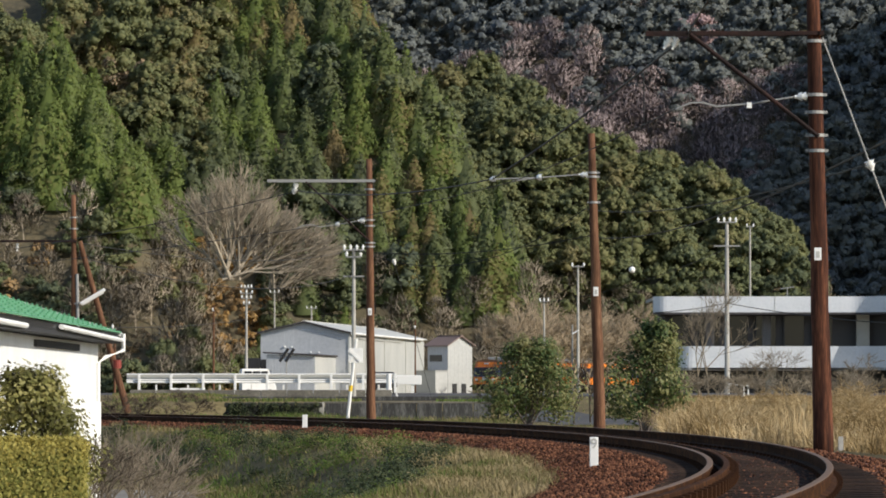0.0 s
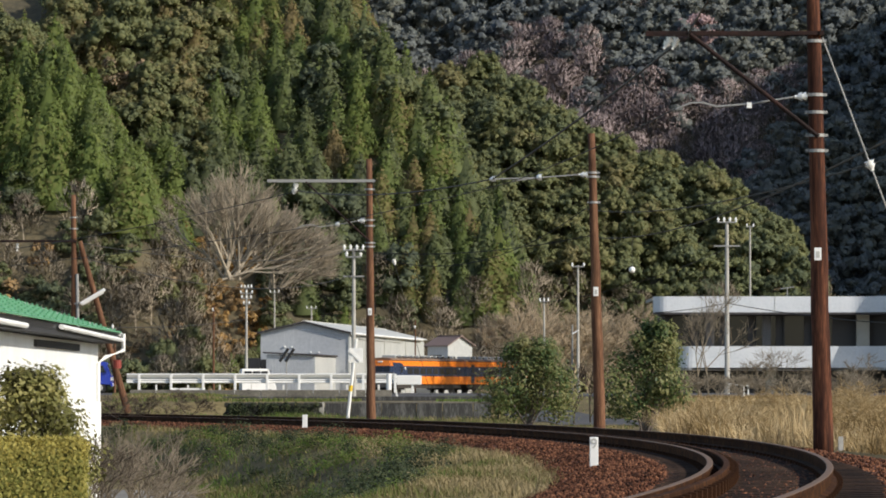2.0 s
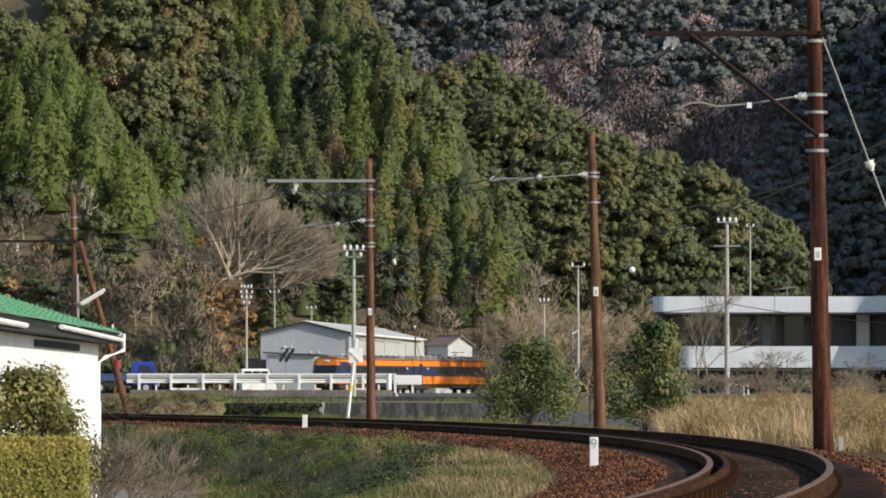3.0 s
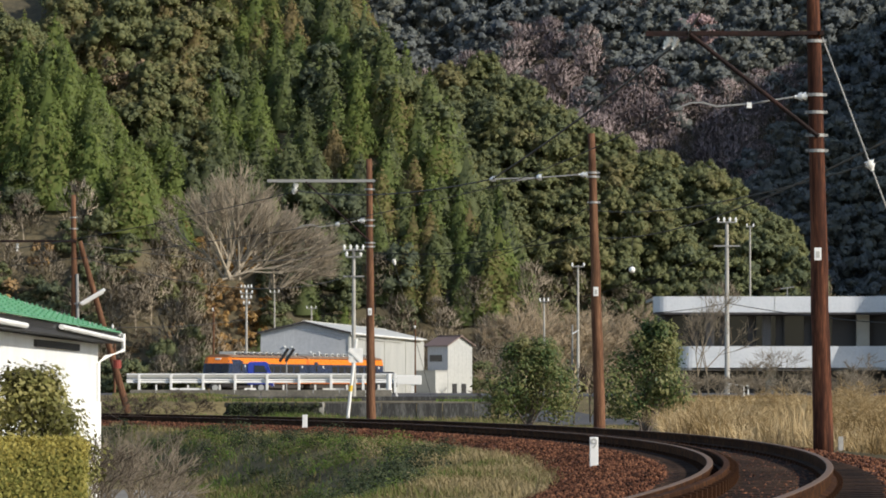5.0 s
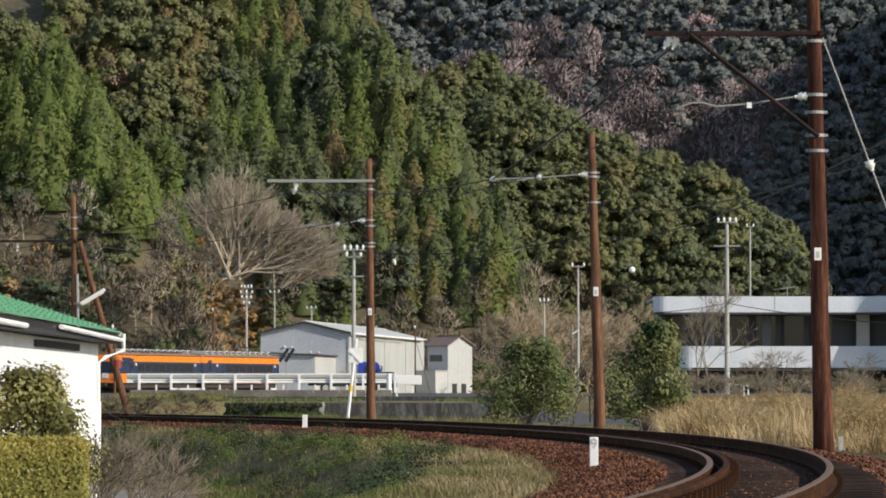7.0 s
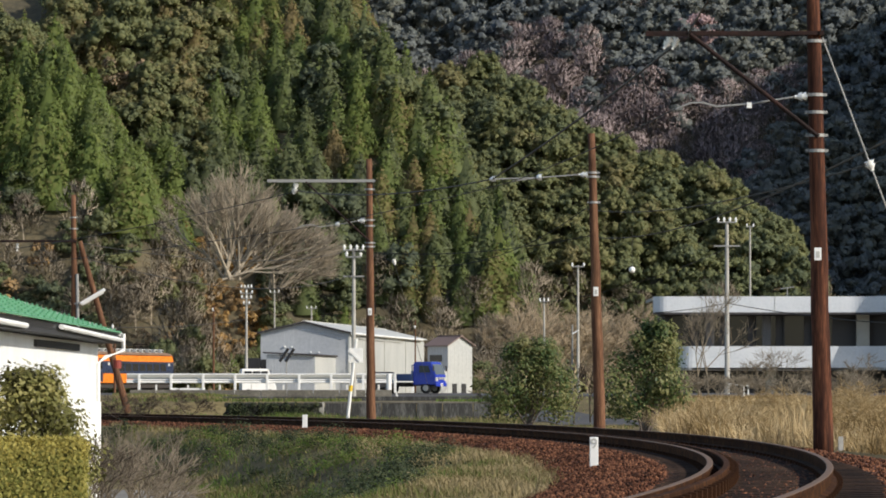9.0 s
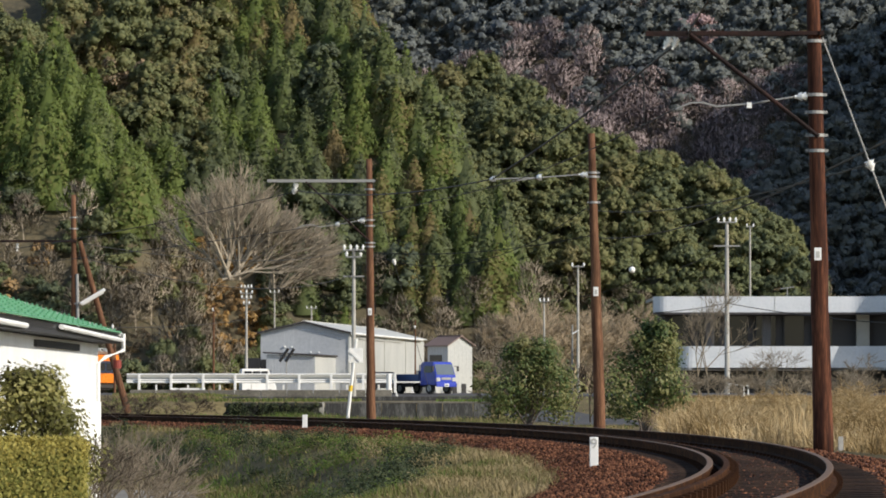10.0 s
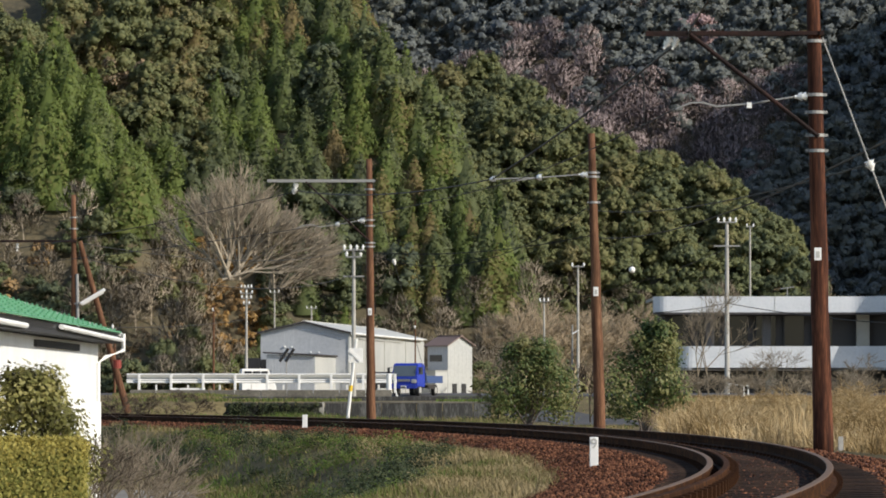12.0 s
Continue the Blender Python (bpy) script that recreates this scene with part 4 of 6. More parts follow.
BEAM = [(-0.14, 0.0), (-0.09, -0.045), (-0.03, 0.0), (0.03, 0.0), (0.09, -0.045), (0.14, 0.0), (0.14, 0.012), (0.03, 0.012), (-0.03, 0.012), (-0.14, 0.012)]


def beam(z, h, x0, x1, y):
    bm = bmesh.new()
    A = [bm.verts.new((x0, y + v, z + u * h / 0.28)) for u, v in BEAM]
    B = [bm.verts.new((x1, y + v, z + u * h / 0.28)) for u, v in BEAM]
    for j in range(len(BEAM)):
        bm.faces.new((A[j], A[(j + 1) % 10], B[(j + 1) % 10], B[j]))
    bmesh.ops.recalc_face_normals(bm, faces=bm.faces)
    return bm


part("top_rail", rods(((g0, gy0, 1.66), (g1 - 1.6, gy0, 1.66), 0.05)), M_white, guard, "white top pipe")
# added grey strip: its colour gives the shade in the beam's upper fold
part("beam_web", boxes((((g0 + g1 - 1.5) / 2, gy0 + 0.22, 1.50), (g1 - g0 - 1.5, 0.02, 0.26))), M_pale_grey, guard, "grey strip painted as the shaded fold of the guard rail")
part("beam", beam(1.23, 0.24, g0, g1 - 1.4, gy0 - 0.05), M_white, guard, "white corrugated beam")
part("beam", beam(1.34, 0.26, g0 + 0.3, g1 - 1.6, gy0 + 1.6), M_white, guard, "white corrugated beam")
for k in range(9):
    x = -19.22 + k * 1.992 + 0.3
    part("post", boxes(((x, gy0 - 0.16, 1.1), (0.16, 0.14, 1.2), None, 0.02)), M_white, guard)
    part("brace", boxes(((x + 0.09, gy0 - 0.12, zb + 0.0), (0.09, 0.1, 0.62), Euler((0, radians(-14), 0)).to_matrix())), M_white, guard)
    if k < 8:
        part("rear_post", boxes(((x + 0.95, gy0 + 1.6, zb + 0.2), (0.12, 0.12, 0.7), None, 0.015)), M_white, guard)
part("low_rail", boxes(((-15.91, gy0 - 0.1, 0.74), (2.2, 0.08, 0.13), None, 0.02)), M_white, guard, "fallen white rail")
part("end_cap", rods(((-3.35, 262.5, 0.2), (-3.35, 262.5, 1.68), 0.16), seg=12), M_white, guard, "rounded white end")
barrier = thing("road_barrier", "wide white steel barrier across the road", "barrier")
part("beam", boxes(((-2.57, 292.0, 1.37), (2.180, 0.14, 0.66), None, 0.05)), M_white, barrier)
for px in (-3.39, -2.10):
    part("post", boxes(((px, 292.1, 0.72), (0.16, 0.16, 1.1), None, 0.02)), M_white, barrier)


# ---- crossing sign, signal and posts ----
def cross_sign():
    bx, by = -3.45, 152.0
    t = thing("crossing_sign", "white crossbuck level-crossing sign on a leaning white post", "sign", Matrix.Translation((bx, by, -0.45)))
    top = Vector((0.345, 0, 2.53 + 0.45))
    part("post", rods(((0, 0, -0.2), top, 0.06, 0.05)), M_white, t)
    foot = top * 0.22
    c = top * 0.80
    for s in (45, -45):
        part("board", boxes((c + Vector((0, -0.07 - 0.01 * (s > 0), 0)), (0.58, 0.02, 0.09), Euler((0, radians(s), 0)).to_matrix(), 0.004)), M_white, t, "white cross board")
    part("plate", boxes((c + Vector((0.05, -0.05, 0.0)), (0.5, 0.015, 0.52), None, 0.004)), M_white, t, "white back plate")
    part("base_sleeve", rods((top * 0.37, top * 0.44, 0.07)), M_yellow, t, "yellow sleeve")
    return t


cross_sign()


def warning_bars():
    t = thing("crossing_signal", "grey crossing signal mast with dark slanted lamp hoods", "signal", Matrix.Translation((-11.08, 300.0, 0.2)))
    part("mast", rods(((0, 0, -0.3), (0, 0, 3.43 - 0.2), 0.05)), M_galv, t)
    for dx in (-0.18, 0.24):
        zc = 3.15 - 0.2
        part("lamp_hood", rods((Vector((dx - 0.3, -0.1, zc - 0.46)), Vector((dx + 0.3, -0.1, zc + 0.46)), 0.11)), M_black, t, "black slanted hood")
    part("crossarm", rods(((-0.25, -0.06, 3.11 - 0.2), (0.4, -0.06, 3.11 - 0.2), 0.03)), M_galv, t)


warning_bars()


def marker_post(base, h, w, label, nine=False):
    t = thing("marker_post", label, "marker post", Matrix.Translation(base), "trackside marker posts")
    part("post", boxes(((0, 0, h / 2 - 0.1), (w, w * 0.8, h + 0.2), None, 0.008)), M_white, t)
    if nine:
        cu = bpy.data.curves.new("figure", "FONT")
        cu.body, cu.size, cu.align_x, cu.extrude = "9", 0.17, "CENTER", 0.002
        tmp = new("figure", cu)
        me = bpy.data.meshes.new_from_object(tmp.evaluated_get(bpy.context.evaluated_depsgraph_get()))
        bpy.data.objects.remove(tmp)
        me.materials.clear()
        me.materials.append(M_pale_grey)
        f = new("figure", me)
        f.parent = t
        f.matrix_basis = pose(0, -w * 0.4 - 0.004, h * 0.62, 90, 0, 0)
        tagged(f, "faded grey figure 9")
    return t


marker_post((1.78, 50.0, -0.20), 0.347, 0.1, "white square trackside post with a faded figure", True)
marker_post((-3.16, 97.0, -0.19), 0.323, 0.115, "small worn white trackside post")


def utility_pole(label, px_, d, top, arms, r=0.14, mat=M_concrete, zbase=0.1, steps=0):
    t = thing("utility_pole", label, "utility pole", Matrix.Translation((px_, d, zbase)), "utility poles")
    h = top - zbase
    part("shaft", rods(((0, 0, -0.4), (0, 0, h), r, r * 0.62), seg=12), mat, t)
    for dz, half, ins in arms:
        arm = part("crossarm", boxes(((0, -0.12, h - dz), (2 * half, 0.08, 0.09))), M_galv, t)
        for k in range(ins):
            x = -half * 0.92 + 1.84 * half * k / max(1, ins - 1)
            bm = rods(((x, -0.12, h - dz + 0.03), (x, -0.12, h - dz + 0.32), 0.07, 0.05))
            rod(bm, (x, -0.12, h - dz + 0.16), (x, -0.12, h - dz + 0.22), 0.12, 0.08)
            part("insulator", bm, M_ceramic, arm, "white pin insulator")
    return t


utility_pole("grey concrete utility pole with stacked crossarms", -19.72, 425, 11.02, [(0.1, 0.55, 4), (0.65, 0.62, 3), (1.15, 0.5, 3), (1.75, 0.3, 2)], 0.16)
utility_pole("pale concrete pole with one crossarm", -20.45, 514, 12.6, [(0.1, 0.58, 3)], 0.14)
utility_pole("grey concrete utility pole with two crossarms", -5.27, 250, 9.04, [(0.1, 0.6, 4), (0.5, 0.45, 2), (1.65, 0.62, 0)], 0.15)
utility_pole("short concrete pole behind the shed", -16.15, 520, 10.76, [(0.1, 0.6, 3)], 0.16)
utility_pole("thin brown wooden pole at the wood's edge", -22.74, 420, 9.11, [(0.6, 0.1, 1)], 0.13, M_wood_grey)
utility_pole("dark thin pole beside the shed", -2.85, 436, 7.91, [(0.9, 0.06, 1)], 0.1, M_wood_grey)
utility_pole("concrete utility pole before the white-banded building", 18.44, 275, 11.63, [(0.05, 0.62, 4), (1.6, 0.85, 0)], 0.18)
utility_pole("slender grey pole on the hill edge", 30.46, 420, 16.95, [(0.1, 0.35, 2)], 0.13)
utility_pole("grey pole beyond the field", 10.52, 330, 10.39, [(0.1, 0.5, 2)], 0.13)
utility_pole("pale pole beyond the field", 9.07, 380, 8.71, [(0.1, 0.4, 3)], 0.12)
lamp = utility_pole("grey street-lamp post by the far line", 9.16, 300, 5.31, [], 0.08, M_galv)
part("lamp_head", boxes(((0.22, -0.05, 4.79 - 0.1), (0.55, 0.12, 0.1), Euler((0, radians(-30), 0)).to_matrix(), 0.03)), M_white, lamp, "white lamp head")
utility_pole("thin dark pole by the cedars", -23.24, 300, 5.11, [(0.1, 0.15, 1)], 0.09, M_wood_grey)

for a, b, sag, r in (
    ((9.41, 90, 5.99), (8.19, 240, 9.41), 0.8, 0.022),
    ((8.19, 240, 9.41), (-5.27, 250, 8.87), 0.5, 0.026),
    ((10.45, 100, 6.15), (8.03, 240, 10.95), 0.6, 0.02),
    ((8.03, 240, 10.95), (-5.27, 250, 9.04), 2.0, 0.024),
    ((-5.27, 250, 7.51), (-10.99, 128, 4.72), 0.9, 0.016),
    ((-5.27, 250, 8.97), (-10.99, 128, 5.14), 0.6, 0.014),
    ((-19.72, 425, 7.79), (-23.24, 300, 5.11), 0.25, 0.03),
    ((18.44, 275, 6.32), (14.54, 290, 6.00), 0.1, 0.025),
    ((18.44, 275, 6.32), (26.13, 250, 4.64), 0.15, 0.025),
    ((18.44, 275, 9.87), (9.07, 380, 8.56), 0.6, 0.02),
):
    wire("power_cable", a, b, sag, r, "dark sagging power cable between poles", "power cables")
ball = thing("cable_marker", "white cable marker hanging on a power cable", "cable marker", Matrix.Translation((8.93, 200, 6.36)))
bm = bmesh.new()
bmesh.ops.create_icosphere(bm, subdivisions=2, radius=0.16)
part("ball", bm, M_ceramic, ball, smooth=True)
part("hanger", rods(((0, 0, 0.1), (0, 0, 2.0), 0.01)), M_wire, ball)


# ---- buildings ----
def gabled(name, label, corner, ang, length, width, h_eave, h_ridge, wall_mats, roof_mat, over=0.25, zbase=0.0, ridge_at=0.5):
    """corner: the near corner; the long side runs at ang degrees to x; the gable turns away to the other hand."""
    t = thing(name, label, "building", pose(*corner, 0, 0, ang))
    gm, lm_ = wall_mats
    # local x runs along the long side, local y across
    def corr(bm, p0, p1, z0, zf, nrm, m):
        step = 1.0 / m
        for k in range(m):
            a, b = p0.lerp(p1, k * step), p0.lerp(p1, (k + 0.55) * step)
            c, d = p0.lerp(p1, (k + 0.55) * step), p0.lerp(p1, (k + 1) * step)
            for q0, q1, off in ((a, b, 0.0), (c, d, 0.01)):
                vs = [bm.verts.new((q.x + nrm.x * off, q.y + nrm.y * off, zz)) for q, zz in ((q0, z0), (q1, z0), (q1, zf(q1)), (q0, zf(q0)))]
                bm.faces.new(vs)
            for q in (b, d):
                vs = [bm.verts.new((q.x + nrm.x * o, q.y + nrm.y * o, zz)) for o, zz in ((0, z0), (0.01, z0), (0.01, zf(q)), (0, zf(q)))]
                bm.faces.new(vs)
        bmesh.ops.remove_doubles(bm, verts=bm.verts, dist=0.002)
    flat = lambda q: h_eave
    gab = lambda q: h_eave + (h_ridge - h_eave) * (1 - abs(q.y - width * ridge_at) / (width * (ridge_at if q.y < width * ridge_at else 1 - ridge_at)))
    V = lambda x, y: Vector((x, y, 0))
    for nm, p0, p1, zf, nr, mm, k in (("long_wall", V(0, 0), V(length, 0), flat, V(0, -1), lm_, int(length / 0.45)), ("long_wall", V(0, width), V(length, width), flat, V(0, 1), lm_, 12), ("gable_wall", V(0, 0), V(0, width), gab, V(-1, 0), gm, 2 * int(width / 0.9)), ("gable_wall", V(length, 0), V(length, width), gab, V(1, 0), gm, 2 * int(width / 0.9))):
        bm = bmesh.new()
        corr(bm, p0, p1, -0.3, zf, nr, k)
        part(nm, bm, mm, t)
    for side in (0, 1):
        y0 = -over if side == 0 else width + over
        z0 = h_eave - over * (h_ridge - h_eave) / (width * (ridge_at if side == 0 else 1 - ridge_at))
        ym = width * ridge_at
        part("roof_slope", prism([(-over, 0), (length + over, 0), (length + over, 0.12), (-over, 0.12)], lambda u, v: Vector((u, y0, z0 + v + 0.02)), lambda u, v: Vector((u, ym, h_ridge + v + 0.02))), roof_mat, t)
    part("ridge_cap", boxes(((length / 2, width * ridge_at, h_ridge + 0.15), (length + 2 * over, 0.3, 0.08))), roof_mat, t)
    return t


# the big shed: gable end to the viewer coloured for shade, the long sunlit side paler, running away
shed = gabled("shed", "large grey corrugated steel shed with a low pale roof", (-9.80, 440.0, 0.1), 83.0, 62.0, 9.25, 6.5, 7.62, (M_grey_sheet, M_pale_sheet), M_pale_sheet, 0.3)
part("corner_trim", boxes(((-0.05, -0.05, 3.2), (0.16, 0.16, 6.4))), M_pale_sheet, shed, "pale corner flashing")
part("verge_trim", rods(((-0.36, -0.3, 6.5), (-0.36, 4.62, 7.66), 0.09), ((-0.36, 9.55, 6.5), (-0.36, 4.62, 7.66), 0.09), seg=6), M_brown_panel, shed, "dark verge trim")
part("eave_gutter", rods(((-0.3, -0.36, 6.44), (58.3, -0.36, 6.44), 0.12), seg=8), M_white, shed, "white eave gutter")
# flat dark panel stands in for the shade inside the open bay
part("open_bay", boxes(((-0.06, 8.0, 1.8), (0.06, 2.4, 3.9))), M_dark, shed, "dark panel painted as the shaded open bay under the gable")
annex = part("annex", boxes(((-7.0, 3.9, 2.0), (14.0, 4.9, 4.3), None, 0.02)), M_grey_sheet, shed, "grey lean-to annex")
# paler sheet on the annex side that catches the sun
part("annex_side", boxes(((-7.0, 1.41, 2.0), (14.0, 0.08, 4.3))), M_pale_sheet, annex, "annex side wall in the paler sunlit sheet colour")
part("annex_roof", boxes(((-7.0, 3.9, 4.22), (14.6, 5.5, 0.16), Euler((radians(2.5), 0, 0)).to_matrix(), 0.02)), M_brown_panel, annex, "dark annex roof edge")
part("side_lean_to", boxes(((1.2, 10.1, 1.9), (3.0, 1.6, 4.0))), M_dark, shed, "dark lean-to beside the shed")
for k in range(14):
    part("rib", boxes(((-14.01, 1.7 + k * 0.34, 2.0), (0.03, 0.03, 4.2))), M_grey_sheet, annex)
for y, z in ((3.1, 4.5), (3.95, 4.5), (5.95, 5.05), (6.7, 5.08), (2.4, 3.9)):
    part("wall_lamp", boxes(((-0.12, y, z), (0.16, 0.2, 0.16), None, 0.04)), M_ceramic, shed, "small white wall fitting")
for x in (12.0, 27.0, 45.0):
    part("wall_seam", boxes(((x, -0.06, 3.1), (0.14, 0.06, 6.3))), M_pale_grey, shed, "grey upright wall seam")
part("door_track", boxes(((24.0, -0.09, 6.0), (34.0, 0.1, 0.14))), M_pale_grey, shed, "door track under the eave")

# sunlit gable painted pale, shaded long wall painted grey
small = gabled("small_building", "small white two-storey outbuilding with a brown roof", (-1.65, 458.0, 0.1), -50, 3.4, 3.4, 5.39, 6.30, (M_pale_sheet, M_grey_sheet), M_brown_roof, 0.3)
part("porch", boxes(((1.7, -0.9, 1.3), (3.4, 1.7, 2.6))), M_pale_sheet, small, "white single-storey porch")
part("porch_roof", boxes(((1.7, -0.9, 2.66), (3.6, 1.9, 0.08))), M_pale_grey, small)
for x in (0.9, 2.2):
    part("doorway", boxes(((3.45, x, 0.6), (0.08, 0.6, 1.3))), M_dark, small, "dark doorway")
part("window", boxes(((1.4, -0.05, 4.0), (2.0, 0.06, 0.7))), M_glass, small)


def banded_building():
    d = 290.0
    x0 = 14.42
    zt, zu, zl, zlb, zg = 7.09, 6.00, 3.68, 2.06, 0.0
    t = thing("office_building", "two-storey building with rounded white balcony bands", "building", Matrix.Translation((x0, d, 0.0)))
    L = 24.0

    def outline(inset, L0=0.0, bend=13.533):
        pts = []
        R = 0.9
        y0 = inset
        for k in range(7):
            a = math.pi + k * math.pi / 12
            pts.append((L0 + inset + R + R * math.cos(a), y0 + R + R * math.sin(a)))
        for k in range(7):
            a = k * radians(38) / 6
            pts.append((bend + 2.2 * math.sin(a), y0 - 2.2 * (1 - math.cos(a))))
        e = radians(38)
        x1, y1 = pts[-1]
        pts.append((x1 + 9 * math.cos(e), y1 - 9 * math.sin(e)))
        return pts

    def ribbon(name, pts, z0, z1, th, mat, label=""):
        bm = bmesh.new()
        F = [[bm.verts.new((x, y, z)) for z in (z0, z1)] for x, y in pts]
        B = [[bm.verts.new((x + th * 0.3, y + th, z)) for z in (z0, z1)] for x, y in pts]
        for k in range(len(pts) - 1):
            bm.faces.new((F[k][0], F[k + 1][0], F[k + 1][1], F[k][1]))
            bm.faces.new((B[k][0], B[k][1], B[k + 1][1], B[k + 1][0]))
            bm.faces.new((F[k][1], F[k + 1][1], B[k + 1][1], B[k][1]))
            bm.faces.new((F[k][0], B[k][0], B[k + 1][0], F[k + 1][0]))
        bmesh.ops.recalc_face_normals(bm, faces=bm.faces)
        return part(name, bm, mat, t, label)

    up = outline(0.0)
    lo = outline(0.0, 1.740)
    ribbon("upper_band", up, zu, zt, 0.25, M_panel, "white panelled roof fascia")
    ribbon("lower_band", lo, zlb, zl, 0.25, M_panel, "white panelled balcony front")
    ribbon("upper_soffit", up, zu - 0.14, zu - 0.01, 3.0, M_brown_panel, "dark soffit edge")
    ribbon("balcony_floor", lo, zlb - 0.02, zlb + 0.15, 3.0, M_concrete)
    part("roof", boxes(((L / 2, 6.5, zt - 0.15), (L, 10.0, 0.2))), M_concrete, t, "flat roof")
    back = [(x + 0.4, y + 2.4) for x, y in up]
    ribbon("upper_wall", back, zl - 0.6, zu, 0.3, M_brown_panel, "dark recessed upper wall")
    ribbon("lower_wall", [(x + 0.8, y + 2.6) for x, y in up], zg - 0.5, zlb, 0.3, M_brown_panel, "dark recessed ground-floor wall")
    for k in range(7):
        x = 1.3 + k * 1.95
        if x > 11.6:
            break
        pane = part("window", boxes(((x + 0.7, 2.34, (zl + zu) / 2 - 0.1), (1.35, 0.06, zu - zl - 0.2))), M_glass, t)
        part("mullion", boxes(((x, 2.25, (zl + zu) / 2 - 0.1), (0.1, 0.14, zu - zl))), M_black, pane)
        if k % 2:
            part("panel", boxes(((x + 0.75, 2.28, (zl + zu) / 2 - 0.1), (0.6, 0.04, zu - zl - 0.2))), M_curtain, pane, "grey curtain")
        part("lower_window", boxes(((x + 0.7, 2.54, 1.1), (1.3, 0.06, 1.5))), M_glass, t)
    for x in (13.727, 8.120):
        part("column", boxes(((x, 1.6, zlb / 2), (0.75, 0.5, zlb), None, 0.03)), M_concrete, t, "grey concrete column")
    part("upper_column", boxes(((14.500, 1.9, (zl + zu) / 2), (0.9, 0.4, zu - zl))), M_pale_grey, t)
    for x in (3.287, 8.313, 11.600):
        part("seam", boxes(((x, -0.008, (zt + zu) / 2), (0.03, 0.02, zt - zu - 0.02))), M_pale_grey, t)
        part("seam", boxes(((x, -0.008, (zl + zlb) / 2), (0.03, 0.02, zl - zlb - 0.02))), M_pale_grey, t)
    part("ground_rim", boxes(((7, 3, -0.2), (14, 7, 0.5))), M_concrete, t)
    part("aerial", rods(((9.473, 4, zt), (9.473, 4, zt + 0.7), 0.03), ((9.280 - 0.3, 4, zt + 0.6), (9.667 + 0.3, 4, zt + 0.75), 0.03)), M_galv, t)


banded_building()


def white_house():
    """Long wall along the line of sight, green sheet roof rising away from it."""
    t = thing("house", "white rendered house with a green sheet-metal roof", "house", Matrix.Translation((0, 0, 0)))
    y0, y1 = 36.0, 70.0
    xw = -5.70
    xe = -5.46
    ze = 1.56
    zg = -1.5
    part("long_wall", boxes(((xw - 0.1, (y0 + y1) / 2, (zg + ze) / 2 - 0.05), (0.2, y1 - y0, ze - zg - 0.1))), M_plaster, t)
    part("end_wall", boxes(((xw - 2.55, y1 - 0.1, (zg + ze) / 2 - 0.05), (4.7, 0.2, ze - zg - 0.1))), M_plaster, t)
    part("near_wall", boxes(((xw - 2.55, y0 + 0.1, (zg + ze) / 2), (4.7, 0.2, ze - zg))), M_plaster, t)
    part("soffit", boxes(((xe - 0.14, (y0 + y1 + 0.6) / 2, ze - 0.06), (0.4, y1 - y0 + 0.8, 0.05))), M_dark, t, "dark boarded soffit")
    part("fascia", boxes(((xe + 0.02, (y0 + y1 + 0.6) / 2, ze), (0.03, y1 - y0 + 0.9, 0.16))), M_black, t, "dark eave board")
    pitch = 0.31
    n = 46
    for k in range(10):
        # overlapping roof sheets, course by course up the slope
        a, b = k * 0.27, (k + 1) * 0.27 + 0.03
        part("roof_sheet", prism([(a, 0.03), (b, 0.005), (b, 0.03), (a, 0.055)], lambda u, v: Vector((xe + 0.08 - u, y0 - 0.4, ze + 0.06 + u * pitch + v)), lambda u, v: Vector((xe + 0.08 - u, y1 + 0.85, ze + 0.06 + u * pitch + v))), M_green_roof, t)
    part("roof_back", prism([(2.6, 0.0), (5.2, -1.9), (5.2, -1.84), (2.6, 0.06)], lambda u, v: Vector((xe + 0.08 - u, y0 - 0.4, ze + 0.06 + 2.6 * pitch + v)), lambda u, v: Vector((xe + 0.08 - u, y1 + 0.85, ze + 0.06 + 2.6 * pitch + v))), M_green_roof, t)
    studs = bmesh.new()
    for k in range(10):
        for j in range(40):
            y = y0 + 0.4 + j * 0.9 + 0.45 * (k % 2)
            box(studs, (xe + 0.08 - (k + 0.6) * 0.27, y, ze + 0.11 + (k + 0.6) * 0.27 * pitch), (0.03, 0.05, 0.04))
    part("snow_studs", studs, M_green_roof, t, kind="stuff")
    part("verge", prism([(0, 0), (2.6, 2.6 * pitch), (2.6, 2.6 * pitch + 0.07), (0, 0.07)], lambda u, v: Vector((xe + 0.09 - u, y1 + 0.86, ze + 0.03 + v)), lambda u, v: Vector((xe + 0.09 - u, y1 + 0.92, ze + 0.03 + v))), M_white, t, "white verge board")
    # gutter in two lengths with a gap, downpipe at the far corner
    for ya, yb in ((y0, 54.5), (59.5, y1 + 0.8)):
        bm = bmesh.new()
        rod(bm, (xe + 0.1, ya, ze + 0.03), (xe + 0.1, yb, ze - 0.03), 0.036, seg=10)
        part("gutter", bm, M_white, t, "white half-round gutter")
    part("downpipe", tube(bmesh.new(), [(xe + 0.12, y1 + 0.8, ze + 0.08), (xe + 0.12, y1 + 0.8, ze - 0.2), (xe - 0.14, y1 + 0.2, ze - 0.32), (xw + 0.03, y1 - 0.3, ze - 0.42), (xw + 0.03, y1 - 0.3, zg)], 0.034, 10), M_white, t, "white downpipe")
    part("vent_slot", boxes(((xw + 0.02, 62.5, ze - 0.2), (0.05, 7.0, 0.1))), M_dark, t, "dark vent slot under the eave")
